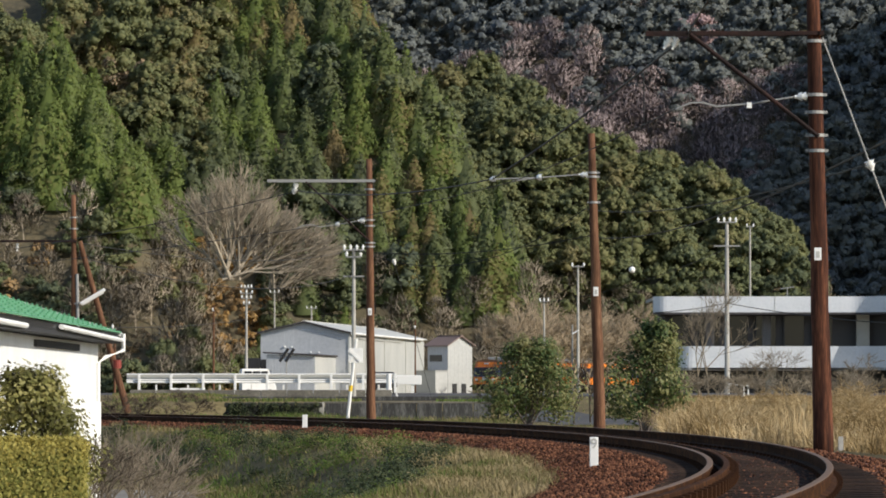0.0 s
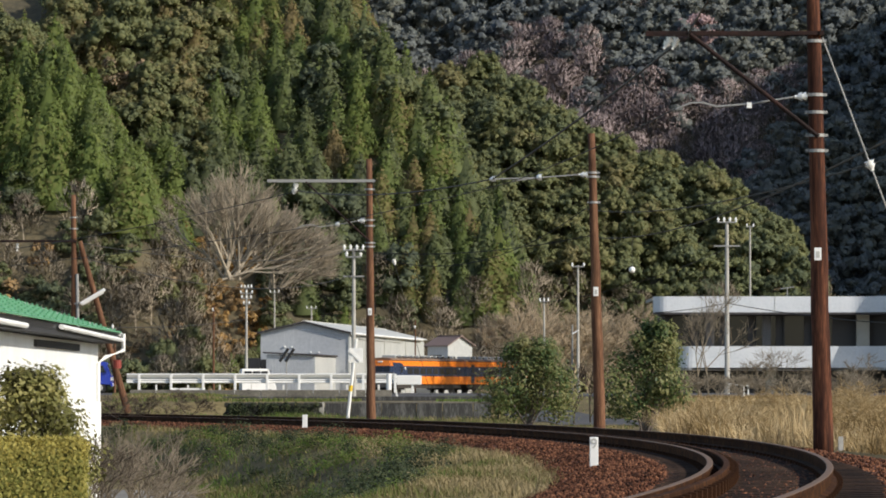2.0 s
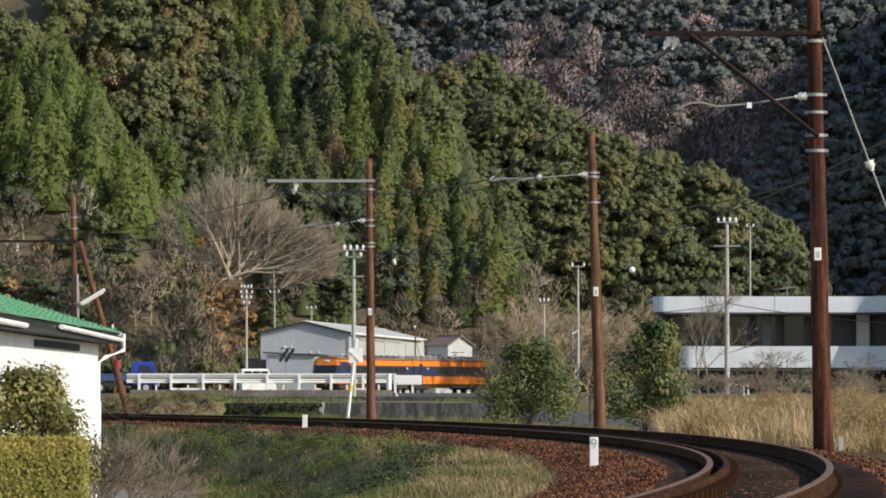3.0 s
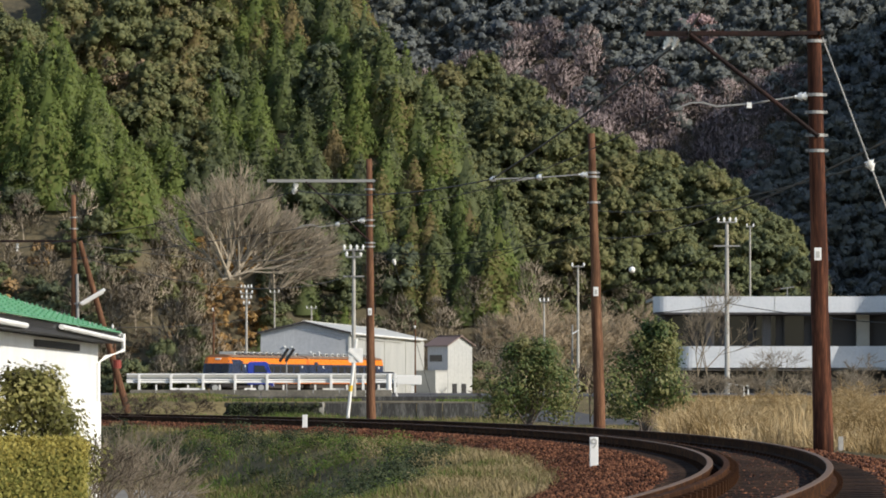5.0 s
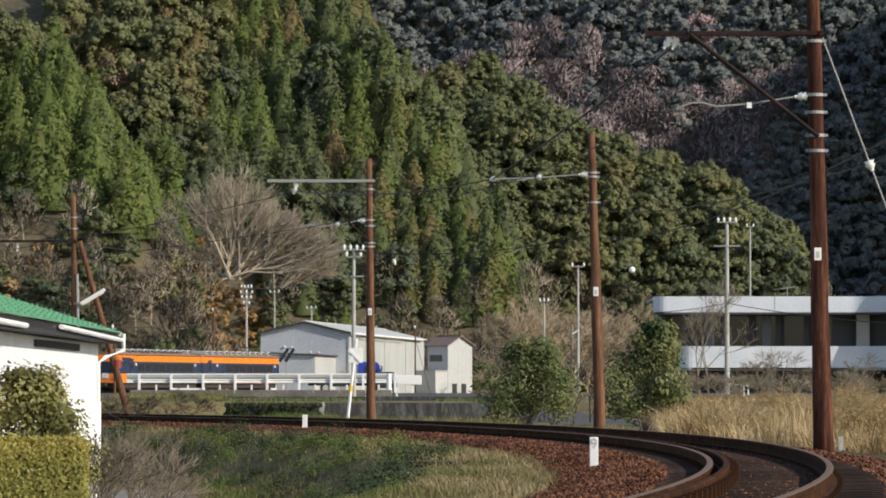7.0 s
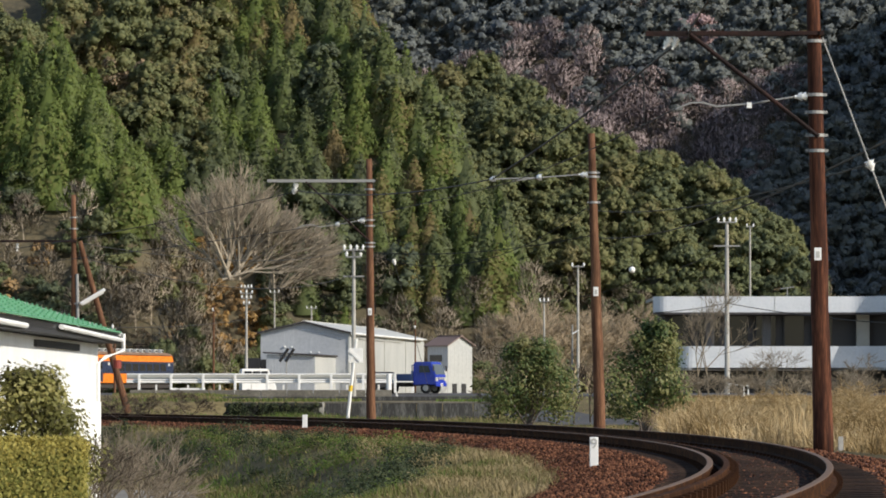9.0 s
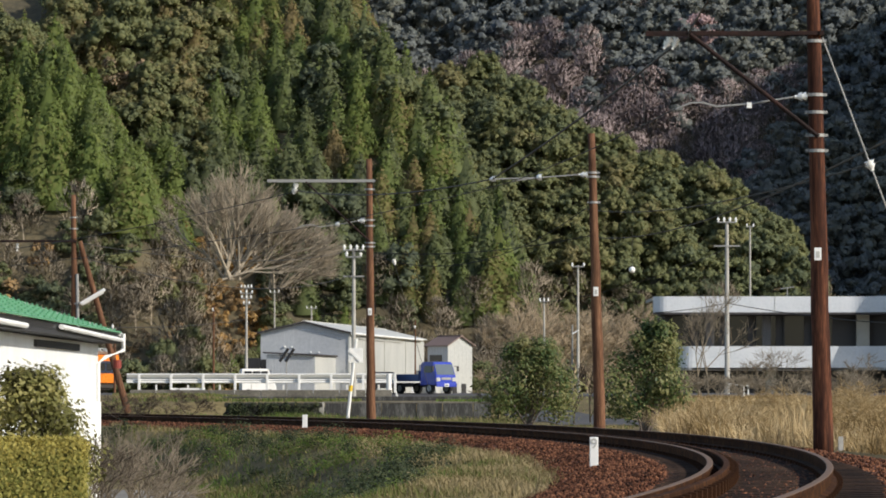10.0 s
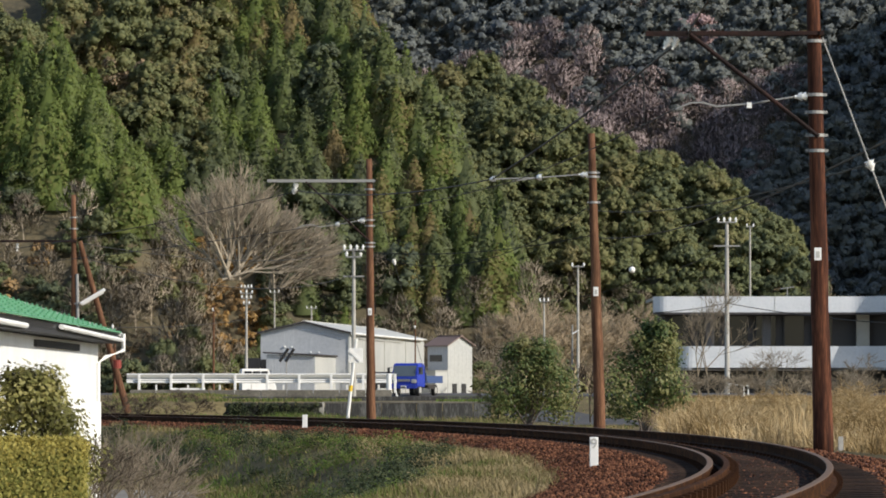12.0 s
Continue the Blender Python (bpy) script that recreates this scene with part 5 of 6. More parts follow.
    part("vent_slot", boxes(((xw + 0.02, 50.0, ze - 0.2), (0.05, 4.0, 0.1))), M_dark, t, "dark vent slot under the eave")
    wav = [(64.3 + k * 0.13, 0.012 + 0.05 * (k % 2)) for k in range(44)]
    bm = bmesh.new()
    cols = [[bm.verts.new((xw + o, y, zz)) for zz in (zg, 0.51)] for y, o in wav]
    for ca_, cb_ in zip(cols[:-1], cols[1:]):
        bm.faces.new((ca_[0], cb_[0], cb_[1], ca_[1]))
    part("corrugated_skirt", bm, M_white, t, "white corrugated lower cladding")
    part("red_lamp", rods(((xw + 0.28, y1 + 0.5, ze - 0.36), (xw + 0.28, y1 + 0.5, ze - 0.5), 0.07), seg=12), M_red, t, "dull red round lamp")


white_house()


def pipe_frame():
    """A low white pipe frame in the brush before the balcony building."""
    t = thing("pipe_frame", "low white painted pipe frame standing in dry brush", "pipe frame", Matrix.Translation((17.6, 258.0, float(ground_z(17.6, 258.0)))))
    part("top_pipe", rods(((-0.3, 0, 0.82), (1.05, 0, 0.74), 0.045)), M_white, t)
    for x in (0.72, 0.98):
        part("leg", rods(((x, 0, -0.1), (x, 0, 0.76), 0.045)), M_white, t)


pipe_frame()


# ---- vehicles ----
def train_car(leading):
    """x runs forward; the origin is on the rails at the middle of the car."""
    t = thing("train_car", "orange and navy electric railcar" + (", leading, with a raked cab front" if leading else ", trailing"), "train", group="two-car train")
    L, W = 19.6, 2.8
    h = L / 2
    SEC = {"lower_body": (0.95, 1.72, 1.4, 1.4, M_orange), "window_band": (1.72, 2.72, 1.402, 1.38, M_navy), "upper_body": (2.72, 3.26, 1.385, 1.27, M_orange)}
    rake = 0.55 if leading else 0.0

    def fx(z):
        return h - (rake * max(0, (z - 1.6) / 2.0))
    for nm, (z0, z1, w0, w1, mm) in SEC.items():
        bm = bmesh.new()
        P = []
        for x, sgn in ((-h, -1), (h, 1)):
            for z, w in ((z0, w0), (z1, w1)):
                xx = fx(z) if sgn > 0 else -h
                P.append([bm.verts.new(v) for v in ((xx - sgn * 0.0, -w + 0.35, z), (xx - sgn * 0.18, -w, z), (xx - sgn * 0.18, w, z), (xx, w - 0.35, z))])
        # loop of eight points at the bottom and the top
        lo = [P[0][1], P[2][1], P[2][0], P[2][3], P[2][2], P[0][2], P[0][3], P[0][0]]
        hi = [P[1][1], P[3][1], P[3][0], P[3][3], P[3][2], P[1][2], P[1][3], P[1][0]]
        bm.faces.new(lo)
        bm.faces.new(hi)
        for k in range(8):
            bm.faces.new((lo[k], lo[(k + 1) % 8], hi[(k + 1) % 8], hi[k]))
        bmesh.ops.recalc_face_normals(bm, faces=bm.faces)
        part(nm, bm, mm, t)
    roof = prism([(-1.27, 3.26), (1.27, 3.26), (1.05, 3.42), (0.6, 3.52), (0, 3.55), (-0.6, 3.52), (-1.05, 3.42)], lambda u, v: Vector((-h, u, v)), lambda u, v: Vector((h - rake * 0.95 - 0.1, u * 0.97, v)))
    part("roof", roof, M_train_roof, t, "dusty brown curved roof")
    for k in range(11):
        x = -8.6 + k * 1.55
        unit = part("roof_unit", boxes(((x, 0, 3.64), (0.72, 1.5, 0.3), None, 0.06)), M_pale_sheet, t, "pale rooftop cooler")
        part("grille", boxes(((x, 0.76, 3.64), (0.5, 0.02, 0.16))), M_under, unit, "dark grille")
    for s in (-1, 1):
        for k in range(8 if leading else 7):
            x = -7.0 + k * 1.72
            part("window", boxes(((x, s * 1.396, 2.24), (1.42, 0.02, 0.62), None, 0.005)), M_glass, t)
        door = part("door", boxes(((8.1 if not leading else 7.3, s * 1.4, 2.0), (0.85, 0.03, 1.9), None, 0.01)), M_navy, t, "navy side door")
        part("door_window", boxes(((8.1 if not leading else 7.3, s * 1.417, 2.35), (0.5, 0.012, 0.55))), M_glass, door)
        part("side_lamp", boxes(((6.3, s * 1.405, 2.5), (0.22, 0.04, 0.22))), M_ceramic, t, "small white side plate")
        part("side_lamp", boxes(((-8.4, s * 1.405, 2.5), (0.22, 0.04, 0.22))), M_ceramic, t, "small white side plate")
        part("gutter_strip", boxes(((0, s * 1.285, 3.26), (L - 0.9, 0.03, 0.05))), M_steel_rust, t)
    if leading:
        for y in (-0.78, 0.0, 0.78):
            part("windscreen", boxes(((fx(2.3) + 0.05, y, 2.3), (0.03, 0.68, 0.8), Euler((0, radians(-16), 0)).to_matrix(), 0.01)), M_glass, t)
        part("cab_mask", boxes(((fx(2.5) - 0.01, 0, 2.45), (0.05, 2.1, 1.2), Euler((0, radians(-16), 0)).to_matrix(), 0.02)), M_navy, t, "navy cab front")
        for s in (-1, 1):
            part("cab_side", boxes(((8.3, s * 1.345, 2.85), (2.0, 0.06, 0.4), Euler((s * radians(12), 0, 0)).to_matrix())), M_navy, t, "navy panel beside the cab")
        for y in (-0.95, 0.95):
            part("headlight", rods(((h - 0.05, y, 1.45), (h + 0.06, y, 1.45), 0.13), seg=12), M_ceramic, t, "round glass headlight")
        part("headlight", boxes(((fx(3.0) - 0.02, 0, 3.12), (0.12, 0.5, 0.16), None, 0.04)), M_ceramic, t)
        part("train_mark", boxes(((h + 0.01, 0, 1.55), (0.03, 0.55, 0.4), None, 0.03)), M_white, t, "white front plate")
    part("skirt", boxes(((0, 0, 0.74), (L - 1.2, 2.4, 0.42))), M_under, t, "dark underframe")
    part("coupler", boxes(((h + 0.1, 0, 0.85), (0.5, 0.3, 0.25)), ((-h - 0.1, 0, 0.85), (0.4, 0.3, 0.25))), M_under, t)
    if not leading:
        part("pantograph", rods(((-5, 0.5, 3.6), (-4.2, 0, 3.95), 0.03), ((-5, -0.5, 3.6), (-4.2, 0, 3.95), 0.03), ((-4.2, 0, 3.95), (-5.2, 0, 4.2), 0.03), ((-5.2, -0.7, 4.2), (-5.2, 0.7, 4.2), 0.03)), M_steel_rust, t, "folded dark pantograph")
    else:
        part("roof_walk", boxes(((0, 0.75, 3.58), (14, 0.1, 0.06)), ((0, -0.75, 3.58), (14, 0.1, 0.06))), M_steel_rust, t)
    sets = []
    for b in (-6.9, 6.9):
        part("bogie_frame", boxes(((b, 0.95, 0.5), (2.9, 0.14, 0.26), None, 0.04), ((b, -0.95, 0.5), (2.9, 0.14, 0.26), None, 0.04), ((b, 0, 0.55), (0.5, 1.9, 0.2))), M_under, t)
        for a in (-1.05, 1.05):
            bm = bmesh.new()
            for y in (-0.57, 0.57):
                rod(bm, (0, y - 0.06, 0), (0, y + 0.06, 0), 0.43, seg=20)
            rod(bm, (0, -0.6, 0), (0, 0.6, 0), 0.08)
            for k in range(4):
                box(bm, (0.3 * math.cos(k * 1.571), 0.64, 0.3 * math.sin(k * 1.571)), (0.1, 0.03, 0.1))
            w = part("wheelset", bm, M_under, t)
            w.location = (b + a, 0, 0.43)
            sets.append(w)
    return t, sets


lead_car, lead_wheels = train_car(True)
tail_car, tail_wheels = train_car(False)


def truck():
    """x runs forward, the origin is on the road under the middle."""
    t = thing("flatbed_truck", "small blue cab-over flatbed truck with a dull bed", "truck")
    cab = prism([(0.75, 0.55), (2.32, 0.55), (2.38, 0.75), (2.34, 1.2), (2.05, 1.98), (1.9, 2.06), (0.95, 2.06), (0.75, 1.95)], lambda u, v: Vector((u, -0.86 + 0.07 * max(0, v - 1.2), v)), lambda u, v: Vector((u, 0.86 - 0.07 * max(0, v - 1.2), v)))
    bmesh.ops.bevel(cab, geom=list(cab.edges), offset=0.05, segments=2, affect="EDGES")
    cab_part = part("cab", cab, M_blue, t, "glossy blue cab", smooth=False)
    ws = prism([(2.325, 1.24), (2.075, 1.9), (2.085, 1.9), (2.335, 1.24)], lambda u, v: Vector((u + 0.012, -0.74, v)), lambda u, v: Vector((u + 0.012, 0.74, v)))
    part("windscreen", ws, M_windscreen, cab_part, "windscreen with the pale sky reflection in its base colour")
    for s in (-1, 1):
        part("side_window", prism([(1.2, 1.36), (2.0, 1.36), (1.86, 1.8), (1.2, 1.82)], lambda u, v: Vector((u, s * (0.862 - 0.07 * (v - 1.2)), v)), lambda u, v: Vector((u, s * (0.88 - 0.07 * (v - 1.2)), v))), M_glass, cab_part)
        part("headlight", boxes(((2.36, s * 0.66, 0.92), (0.08, 0.32, 0.24), None, 0.03)), M_pale_grey, cab_part, "clear headlight")
        part("mirror", boxes(((2.3, s * 1.04, 1.62), (0.06, 0.16, 0.34), None, 0.02)), M_black, cab_part)
        part("mirror_arm", rods(((2.15, s * 0.84, 1.8), (2.3, s * 1.0, 1.75), 0.02)), M_black, t)
        part("bed_side", boxes(((-0.9, s * 0.9, 1.07), (3.1, 0.05, 0.4), None, 0.01)), M_bed, t, "dull blue drop side")
        part("side_rail", boxes(((-0.7, s * 0.8, 0.58), (1.6, 0.05, 0.28))), M_under, t)
    part("grille", boxes(((2.385, 0, 0.98), (0.03, 0.8, 0.14))), M_galv, cab_part, "bright grille bar")
    part("bumper", boxes(((2.38, 0, 0.58), (0.1, 1.68, 0.26), None, 0.03)), M_blue, t)
    part("number_plate", boxes(((2.44, 0.0, 0.56), (0.02, 0.36, 0.18))), M_white, t, "white plate")
    part("plate_mark", boxes(((2.455, 0.0, 0.55), (0.01, 0.26, 0.08))), M_black, t, "dark bar")
    part("bed_floor", boxes(((-0.9, 0, 0.85), (3.15, 1.84, 0.08))), M_bed, t)
    part("bed_front", boxes(((0.68, 0, 1.15), (0.06, 1.8, 0.62)), ((0.68, 0.8, 1.6), (0.05, 0.06, 0.5)), ((0.68, -0.8, 1.6), (0.05, 0.06, 0.5)), ((0.68, 0, 1.84), (0.05, 1.66, 0.05))), M_bed, t)
    part("bed_tail", boxes(((-2.45, 0, 1.07), (0.05, 1.8, 0.4))), M_bed, t)
    part("chassis", boxes(((-0.2, 0, 0.6), (4.6, 0.8, 0.2))), M_under, t)
    wheels = []
    for x in (1.65, -1.35):
        for s in (-1, 1):
            bm = bmesh.new()
            rod(bm, (0, -0.11, 0), (0, 0.11, 0), 0.36, seg=20)
            w = part("wheel", bm, M_rubber, t)
            rim = bmesh.new()
            rod(rim, (0, -0.125, 0), (0, 0.125, 0), 0.2, seg=12)
            for k in range(5):
                box(rim, (0.12 * math.cos(k * 1.2566), s * 0.13, 0.12 * math.sin(k * 1.2566)), (0.05, 0.02, 0.05))
            part("rim", rim, M_pale_grey, w)
            w.location = (x, s * 0.72, 0.36)
            wheels.append(w)
    return t, wheels


blue_truck, truck_wheels = truck()


def parked_van(label, m, body, L=3.4, W=1.48, H=1.85):
    t = thing("parked_van", label, "van", m)
    shell = prism([(-L / 2, 0.35), (L / 2, 0.35), (L / 2 + 0.02, 0.8), (L / 2 - 0.12, 1.05), (L / 2 - 0.75, H - 0.06), (L / 2 - 0.95, H), (-L / 2 + 0.15, H), (-L / 2, H - 0.15)], lambda u, v: Vector((u, -W / 2 + 0.08 * max(0, v - 1), v)), lambda u, v: Vector((u, W / 2 - 0.08 * max(0, v - 1), v)))
    bmesh.ops.bevel(shell, geom=list(shell.edges), offset=0.06, segments=2, affect="EDGES")
    part("body", shell, body, t)
    for s in (-1, 1):
        for x in (-1.1, -0.25, 0.55):
            part("window", boxes(((x, s * (W / 2 - 0.03), H - 0.47), (0.72, 0.06, 0.45), None, 0.02)), M_glass, t)
        for x in (-L / 2 + 0.65, L / 2 - 0.65):
            part("wheel", rods(((x, s * (W / 2 - 0.16), 0.28), (x, s * (W / 2 + 0.01), 0.28), 0.28), seg=16), M_rubber, t)
    part("windscreen", prism([(L / 2 - 0.17, 1.12), (L / 2 - 0.7, H - 0.14), (L / 2 - 0.66, H - 0.12), (L / 2 - 0.13, 1.12)], lambda u, v: Vector((u, -W / 2 + 0.12, v)), lambda u, v: Vector((u, W / 2 - 0.12, v))), M_glass, t)
    for y in (-0.5, 0.5):
        part("headlight", boxes(((L / 2, y, 0.75), (0.06, 0.26, 0.18), None, 0.03)), M_ceramic, t)
    return t


parked_van("white parked van behind the guard rail", pose(-18.54, 424, 0.2, 0, 0, 12), M_white, 3.5, 1.7, 2.6)
parked_van("dark parked car at the road's edge by the guard rail end", pose(-3.96, 275, 0.46, 0, 0, -80), M_black, 3.3, 1.45, 1.4)


# ---- plants ----
def leafy_bush(name, label, base, h, w, n, size, mat, seed, tint=(0.3, 0.7), trunks=3, lobes=14, cone=0.0, lean=0.0):
    t = thing(name, label, "tree" if h > 1.9 else "bush", Matrix.Translation(base))
    r = np.random.default_rng(seed)
    zc = r.uniform(0.22, 0.92, lobes)
    wid = w * ((1 - cone) * (1 - np.abs(zc - 0.45) * 1.25) + cone * np.clip(1.18 - zc, 0.12, 0.9))
    cs = np.stack([r.uniform(-0.9, 0.9, lobes) * wid + lean * zc, r.uniform(-0.6, 0.6, lobes) * wid, zc * h], -1)
    rad = 0.34 * wid + 0.07
    k = r.integers(0, lobes, n)
    d = r.normal(0, 1, (n, 3))
    d /= np.linalg.norm(d, axis=1)[:, None]
    c = cs[k] + d * (rad[k] * r.uniform(0.35, 1.15, n))[:, None]
    V, F = leaf_cards(c, d + np.array([0.2, -0.2, 0.5]), size, r, 0.5)
    tv = np.repeat(np.clip(r.uniform(*tint, lobes)[k] + r.normal(0, 0.12, n), 0, 1), 4)
    from_arrays("crown", V, F, mat, tv, t)
    segs = []
    for q in cs[::5]:
        b = Vector((r.uniform(-0.1, 0.1) * w, 0, -0.15))
        mid = Vector(q) * 0.55 + Vector((0, 0, 0.0))
        segs += [(b, mid, 0.012 * h, 0.008 * h), (mid, Vector(q), 0.008 * h, 0.003 * h)]
    V, F = tube_arrays(segs, 5)
    from_arrays("trunk", V, F, M_bark, None, t)
    return t


leafy_bush("evergreen_shrub", "glossy evergreen shrub beside the railway", (2.09, 104, -0.3), 2.06 + 0.3, 1.35, 9500, 0.095, M_shrub, 5, (0.1, 1.0), lobes=60, cone=0.55, lean=0.1)
leafy_bush("evergreen_shrub", "taller glossy evergreen shrub beside the wooden pole", (4.39, 93, -0.3), 2.32 + 0.3, 1.15, 9000, 0.095, M_shrub, 9, (0.0, 0.8), lobes=56, cone=0.6, lean=0.35)
leafy_bush("garden_bush", "dense olive-green garden bush against the white wall", (-4.95, 50, -1.2), 1.04 + 1.2, 0.85, 13000, 0.075, M_garden, 15, (0.0, 0.9), lobes=70)
leafy_bush("garden_bush", "dense olive-green garden bush against the white wall", (-4.71, 52, -1.2), 0.64 + 1.2, 0.4, 3000, 0.07, M_garden, 17, (0.1, 0.9), lobes=26)


M_core = plain("hedge_core", (0.07, 0.075, 0.02), 0.9)


def hedge():
    t = thing("hedge", "clipped yellow-green hedge below the bush", "hedge", Matrix.Translation((-4.46, 45.0, -1.3)))
    n = 17000
    L, D, H = 1.3, 0.7, 0.15 + 1.3
    u = RNG.uniform(-0.5, 0.5, (n, 3)) * (L, D, 1) + (0, 0, 0.5)
    face = RNG.integers(0, 4, n)
    jit = RNG.normal(0, 0.018, n)
    u[face == 0, 1] = -D / 2 + jit[face == 0]
    u[face == 1, 1] = -D / 2 - jit[face == 1]
    u[face == 2, 2] = 1 + jit[face == 2]
    u[face == 3, 0] = L / 2 + jit[face == 3]
    u[:, 2] *= H
    nm = np.zeros((n, 3))
    nm[face < 2, 1] = -1
    nm[face == 2, 2] = 1
    nm[face == 3, 0] = 1
    V, F = leaf_cards(u, nm, 0.045, RNG, 0.6)
    # leaf tint climbs, paler and yellower, over the top fifth of the hedge
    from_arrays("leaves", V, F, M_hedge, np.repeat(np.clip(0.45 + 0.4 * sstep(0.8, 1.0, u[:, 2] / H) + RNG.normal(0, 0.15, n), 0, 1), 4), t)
    part("twig_core", boxes(((0, 0.02, H / 2 - 0.05), (L - 0.08, D - 0.1, H - 0.1))), M_core, t, "dense olive core")


hedge()


def bare_tree(label, base, seed, mat=M_twig, name="bare_tree", tint=0.5, min_r=0.006, lean=0.0, **k):
    t = thing(name, label, "tree", Matrix.Translation(base))
    segs = bare_segments(seed, **k)
    r = np.random.default_rng(seed)
    top = max(s[2] for s in segs)
    for nm, sides, pick in (("trunk", 6, [s for s in segs if s[2] > top * 0.5]), ("crown", 3, [s for s in segs if s[2] <= top * 0.5])):
        V, F = tube_arrays([(a, b, max(ra, min_r), max(rb, min_r * 0.8)) for a, b, ra, rb in pick], sides)
        from_arrays(nm, V, F, mat, np.clip(tint + np.repeat(r.normal(0, 0.1, len(pick)), 2 * sides), 0, 1), t)
    return t


# the great bare tree at the foot of the cedars: several stems fanning out
def broom_tree(label, base, seed, stems, h, fan, tint=0.7, name="bare_tree", mat=M_twig, thick=0.19, fine=0.022, foot=1.2, wild=0.3, forks=(3, 4)):
    """Many stems from one foot, fanning out and forking finely."""
    t = thing(name, label, "tree", Matrix.Translation(base))
    r = random.Random(seed)
    segs = []

    def grow(p, d, ln, rad, lv):
        q = p + d * ln
        segs.append((p, q, max(rad, fine), max(rad * 0.72, fine * 0.9)))
        if lv == 0:
            return
        for _ in range(forks[0] if lv > 2 else forks[1]):
            nd = (d + Vector((r.gauss(0, wild), r.gauss(0, wild), r.gauss(0, 0.2) + 0.06))).normalized()
            grow(p + d * ln * r.uniform(0.45, 1), nd, ln * r.uniform(0.62, 0.85), rad * 0.62, lv - 1)
    for k in range(stems):
        a = radians(fan[0] + (fan[1] - fan[0]) * (k + r.uniform(-0.3, 0.3)) / (stems - 1))
        grow(Vector((r.uniform(-foot, foot), r.uniform(-foot, foot), -0.08 * h)), Vector((math.sin(a), r.gauss(0, 0.2), math.cos(a))).normalized(), h * 0.34, thick, 4)
    stemmed, thin = [s for s in segs if s[2] > thick * 0.53], [s for s in segs if s[2] <= thick * 0.53]
    for nm, sides, pick in (("trunk", 5, stemmed), ("crown", 3, thin)):
        V, F = tube_arrays(pick, sides)
        from_arrays(nm, V, F, mat, np.clip(tint + np.repeat(np.random.default_rng(seed).normal(0, 0.14, len(pick)), 2 * sides), 0, 1), t)


for i, (px, y, h, tint, fan) in enumerate(((-5.02, 59.0, 1.9, 0.12, (-35, 30)), (-4.75, 60.6, 1.7, 0.7, (-40, 45)), (-4.4, 61.5, 1.6, 0.9, (-45, 50)), (-4.55, 62.6, 1.9, 0.55, (-30, 50)))):
    broom_tree("tangled leafless shrub at the corner of the house", (px, y, -1.3), 220 + i, 6, h, fan, tint, "bare_shrub", M_shrub_twig, 0.02, 0.005, 0.15, 0.42, (3, 3))
broom_tree("large leafless grey tree fanning upwards before the cedars", (-24.9, 500, 14.8), 200, 17, 14.6, (-36, 74), 0.8)
broom_tree("leafless grey tree leaning out over the brush", (-19.6, 503, 13.6), 201, 9, 11.0, (0, 78), 0.55)
bare_tree("leafless sapling before the balcony", (15.86, 262, 0.1), 210, tint=0.15, min_r=0.009, h=6.6, trunk=0.06, spread=0.4, depth=5, start=0.35)
bare_tree("leafless sapling before the balcony", (16.64, 265, 0.1), 211, tint=0.15, min_r=0.009, h=6.4, trunk=0.06, spread=0.45, depth=5, start=0.33)
bare_tree("leafless bush before the building", (20.43, 255, 0.1), 212, tint=0.1, min_r=0.009, h=4.6, trunk=0.05, spread=0.6, depth=5, start=0.25)
bare_tree("leafless bush before the building", (19.13, 258, 0.1), 213, tint=0.1, min_r=0.009, h=3.8, trunk=0.05, spread=0.6, depth=5, start=0.25)
bare_tree("leafless bush before the building", (25.70, 255, 0.1), 214, tint=0.1, min_r=0.009, h=4.0, trunk=0.05, spread=0.6, depth=5, start=0.25)
for i, px in enumerate((-9.03, -8.46, -8.00, -9.52, -7.66)):
    bare_tree("low leafless brush beyond the line", (px, 118 + 2.5 * i, -0.3), 230 + i, M_dark_twig, name="bare_shrub", tint=0.35, min_r=0.006, h=1.3, trunk=0.02, spread=0.8, depth=5, start=0.18)
for i, (px, d, h) in enumerate(((3.45, 112, 1.1), (3.19, 116, 1.0), (4.11, 118, 1.2), (1.48, 116, 0.9))):
    bare_tree("thin leafless stems beside the lane", (px, d, -0.25), 240 + i, M_dark_twig, name="bare_shrub", tint=0.1, min_r=0.006, h=h * 1.6, trunk=0.03, spread=0.35, depth=4, start=0.3)
for i in range(24):
    bare_tree("leafless tan thicket at the foot of the hill", (4.5 + 0.95 * i + RNG.uniform(-0.5, 0.5), 472 + RNG.uniform(0, 26), -0.1), 250 + i, M_tan, tint=RNG.uniform(0.2, 1.0), min_r=0.024, h=RNG.uniform(3.8, 7), trunk=0.1, spread=0.6, depth=4, kids=4, start=0.28)
for i in range(30):
    bare_tree("tangled leafless brushwood before the building", (12.45 + 0.45 * i + RNG.uniform(-0.4, 0.4), 240 + RNG.uniform(-14, 16), 0.15), 280 + i, name="bare_shrub", tint=RNG.uniform(0.0, 0.5), min_r=0.009, h=RNG.uniform(1.6, 3.0), trunk=0.03, spread=0.75, depth=5, start=0.2)


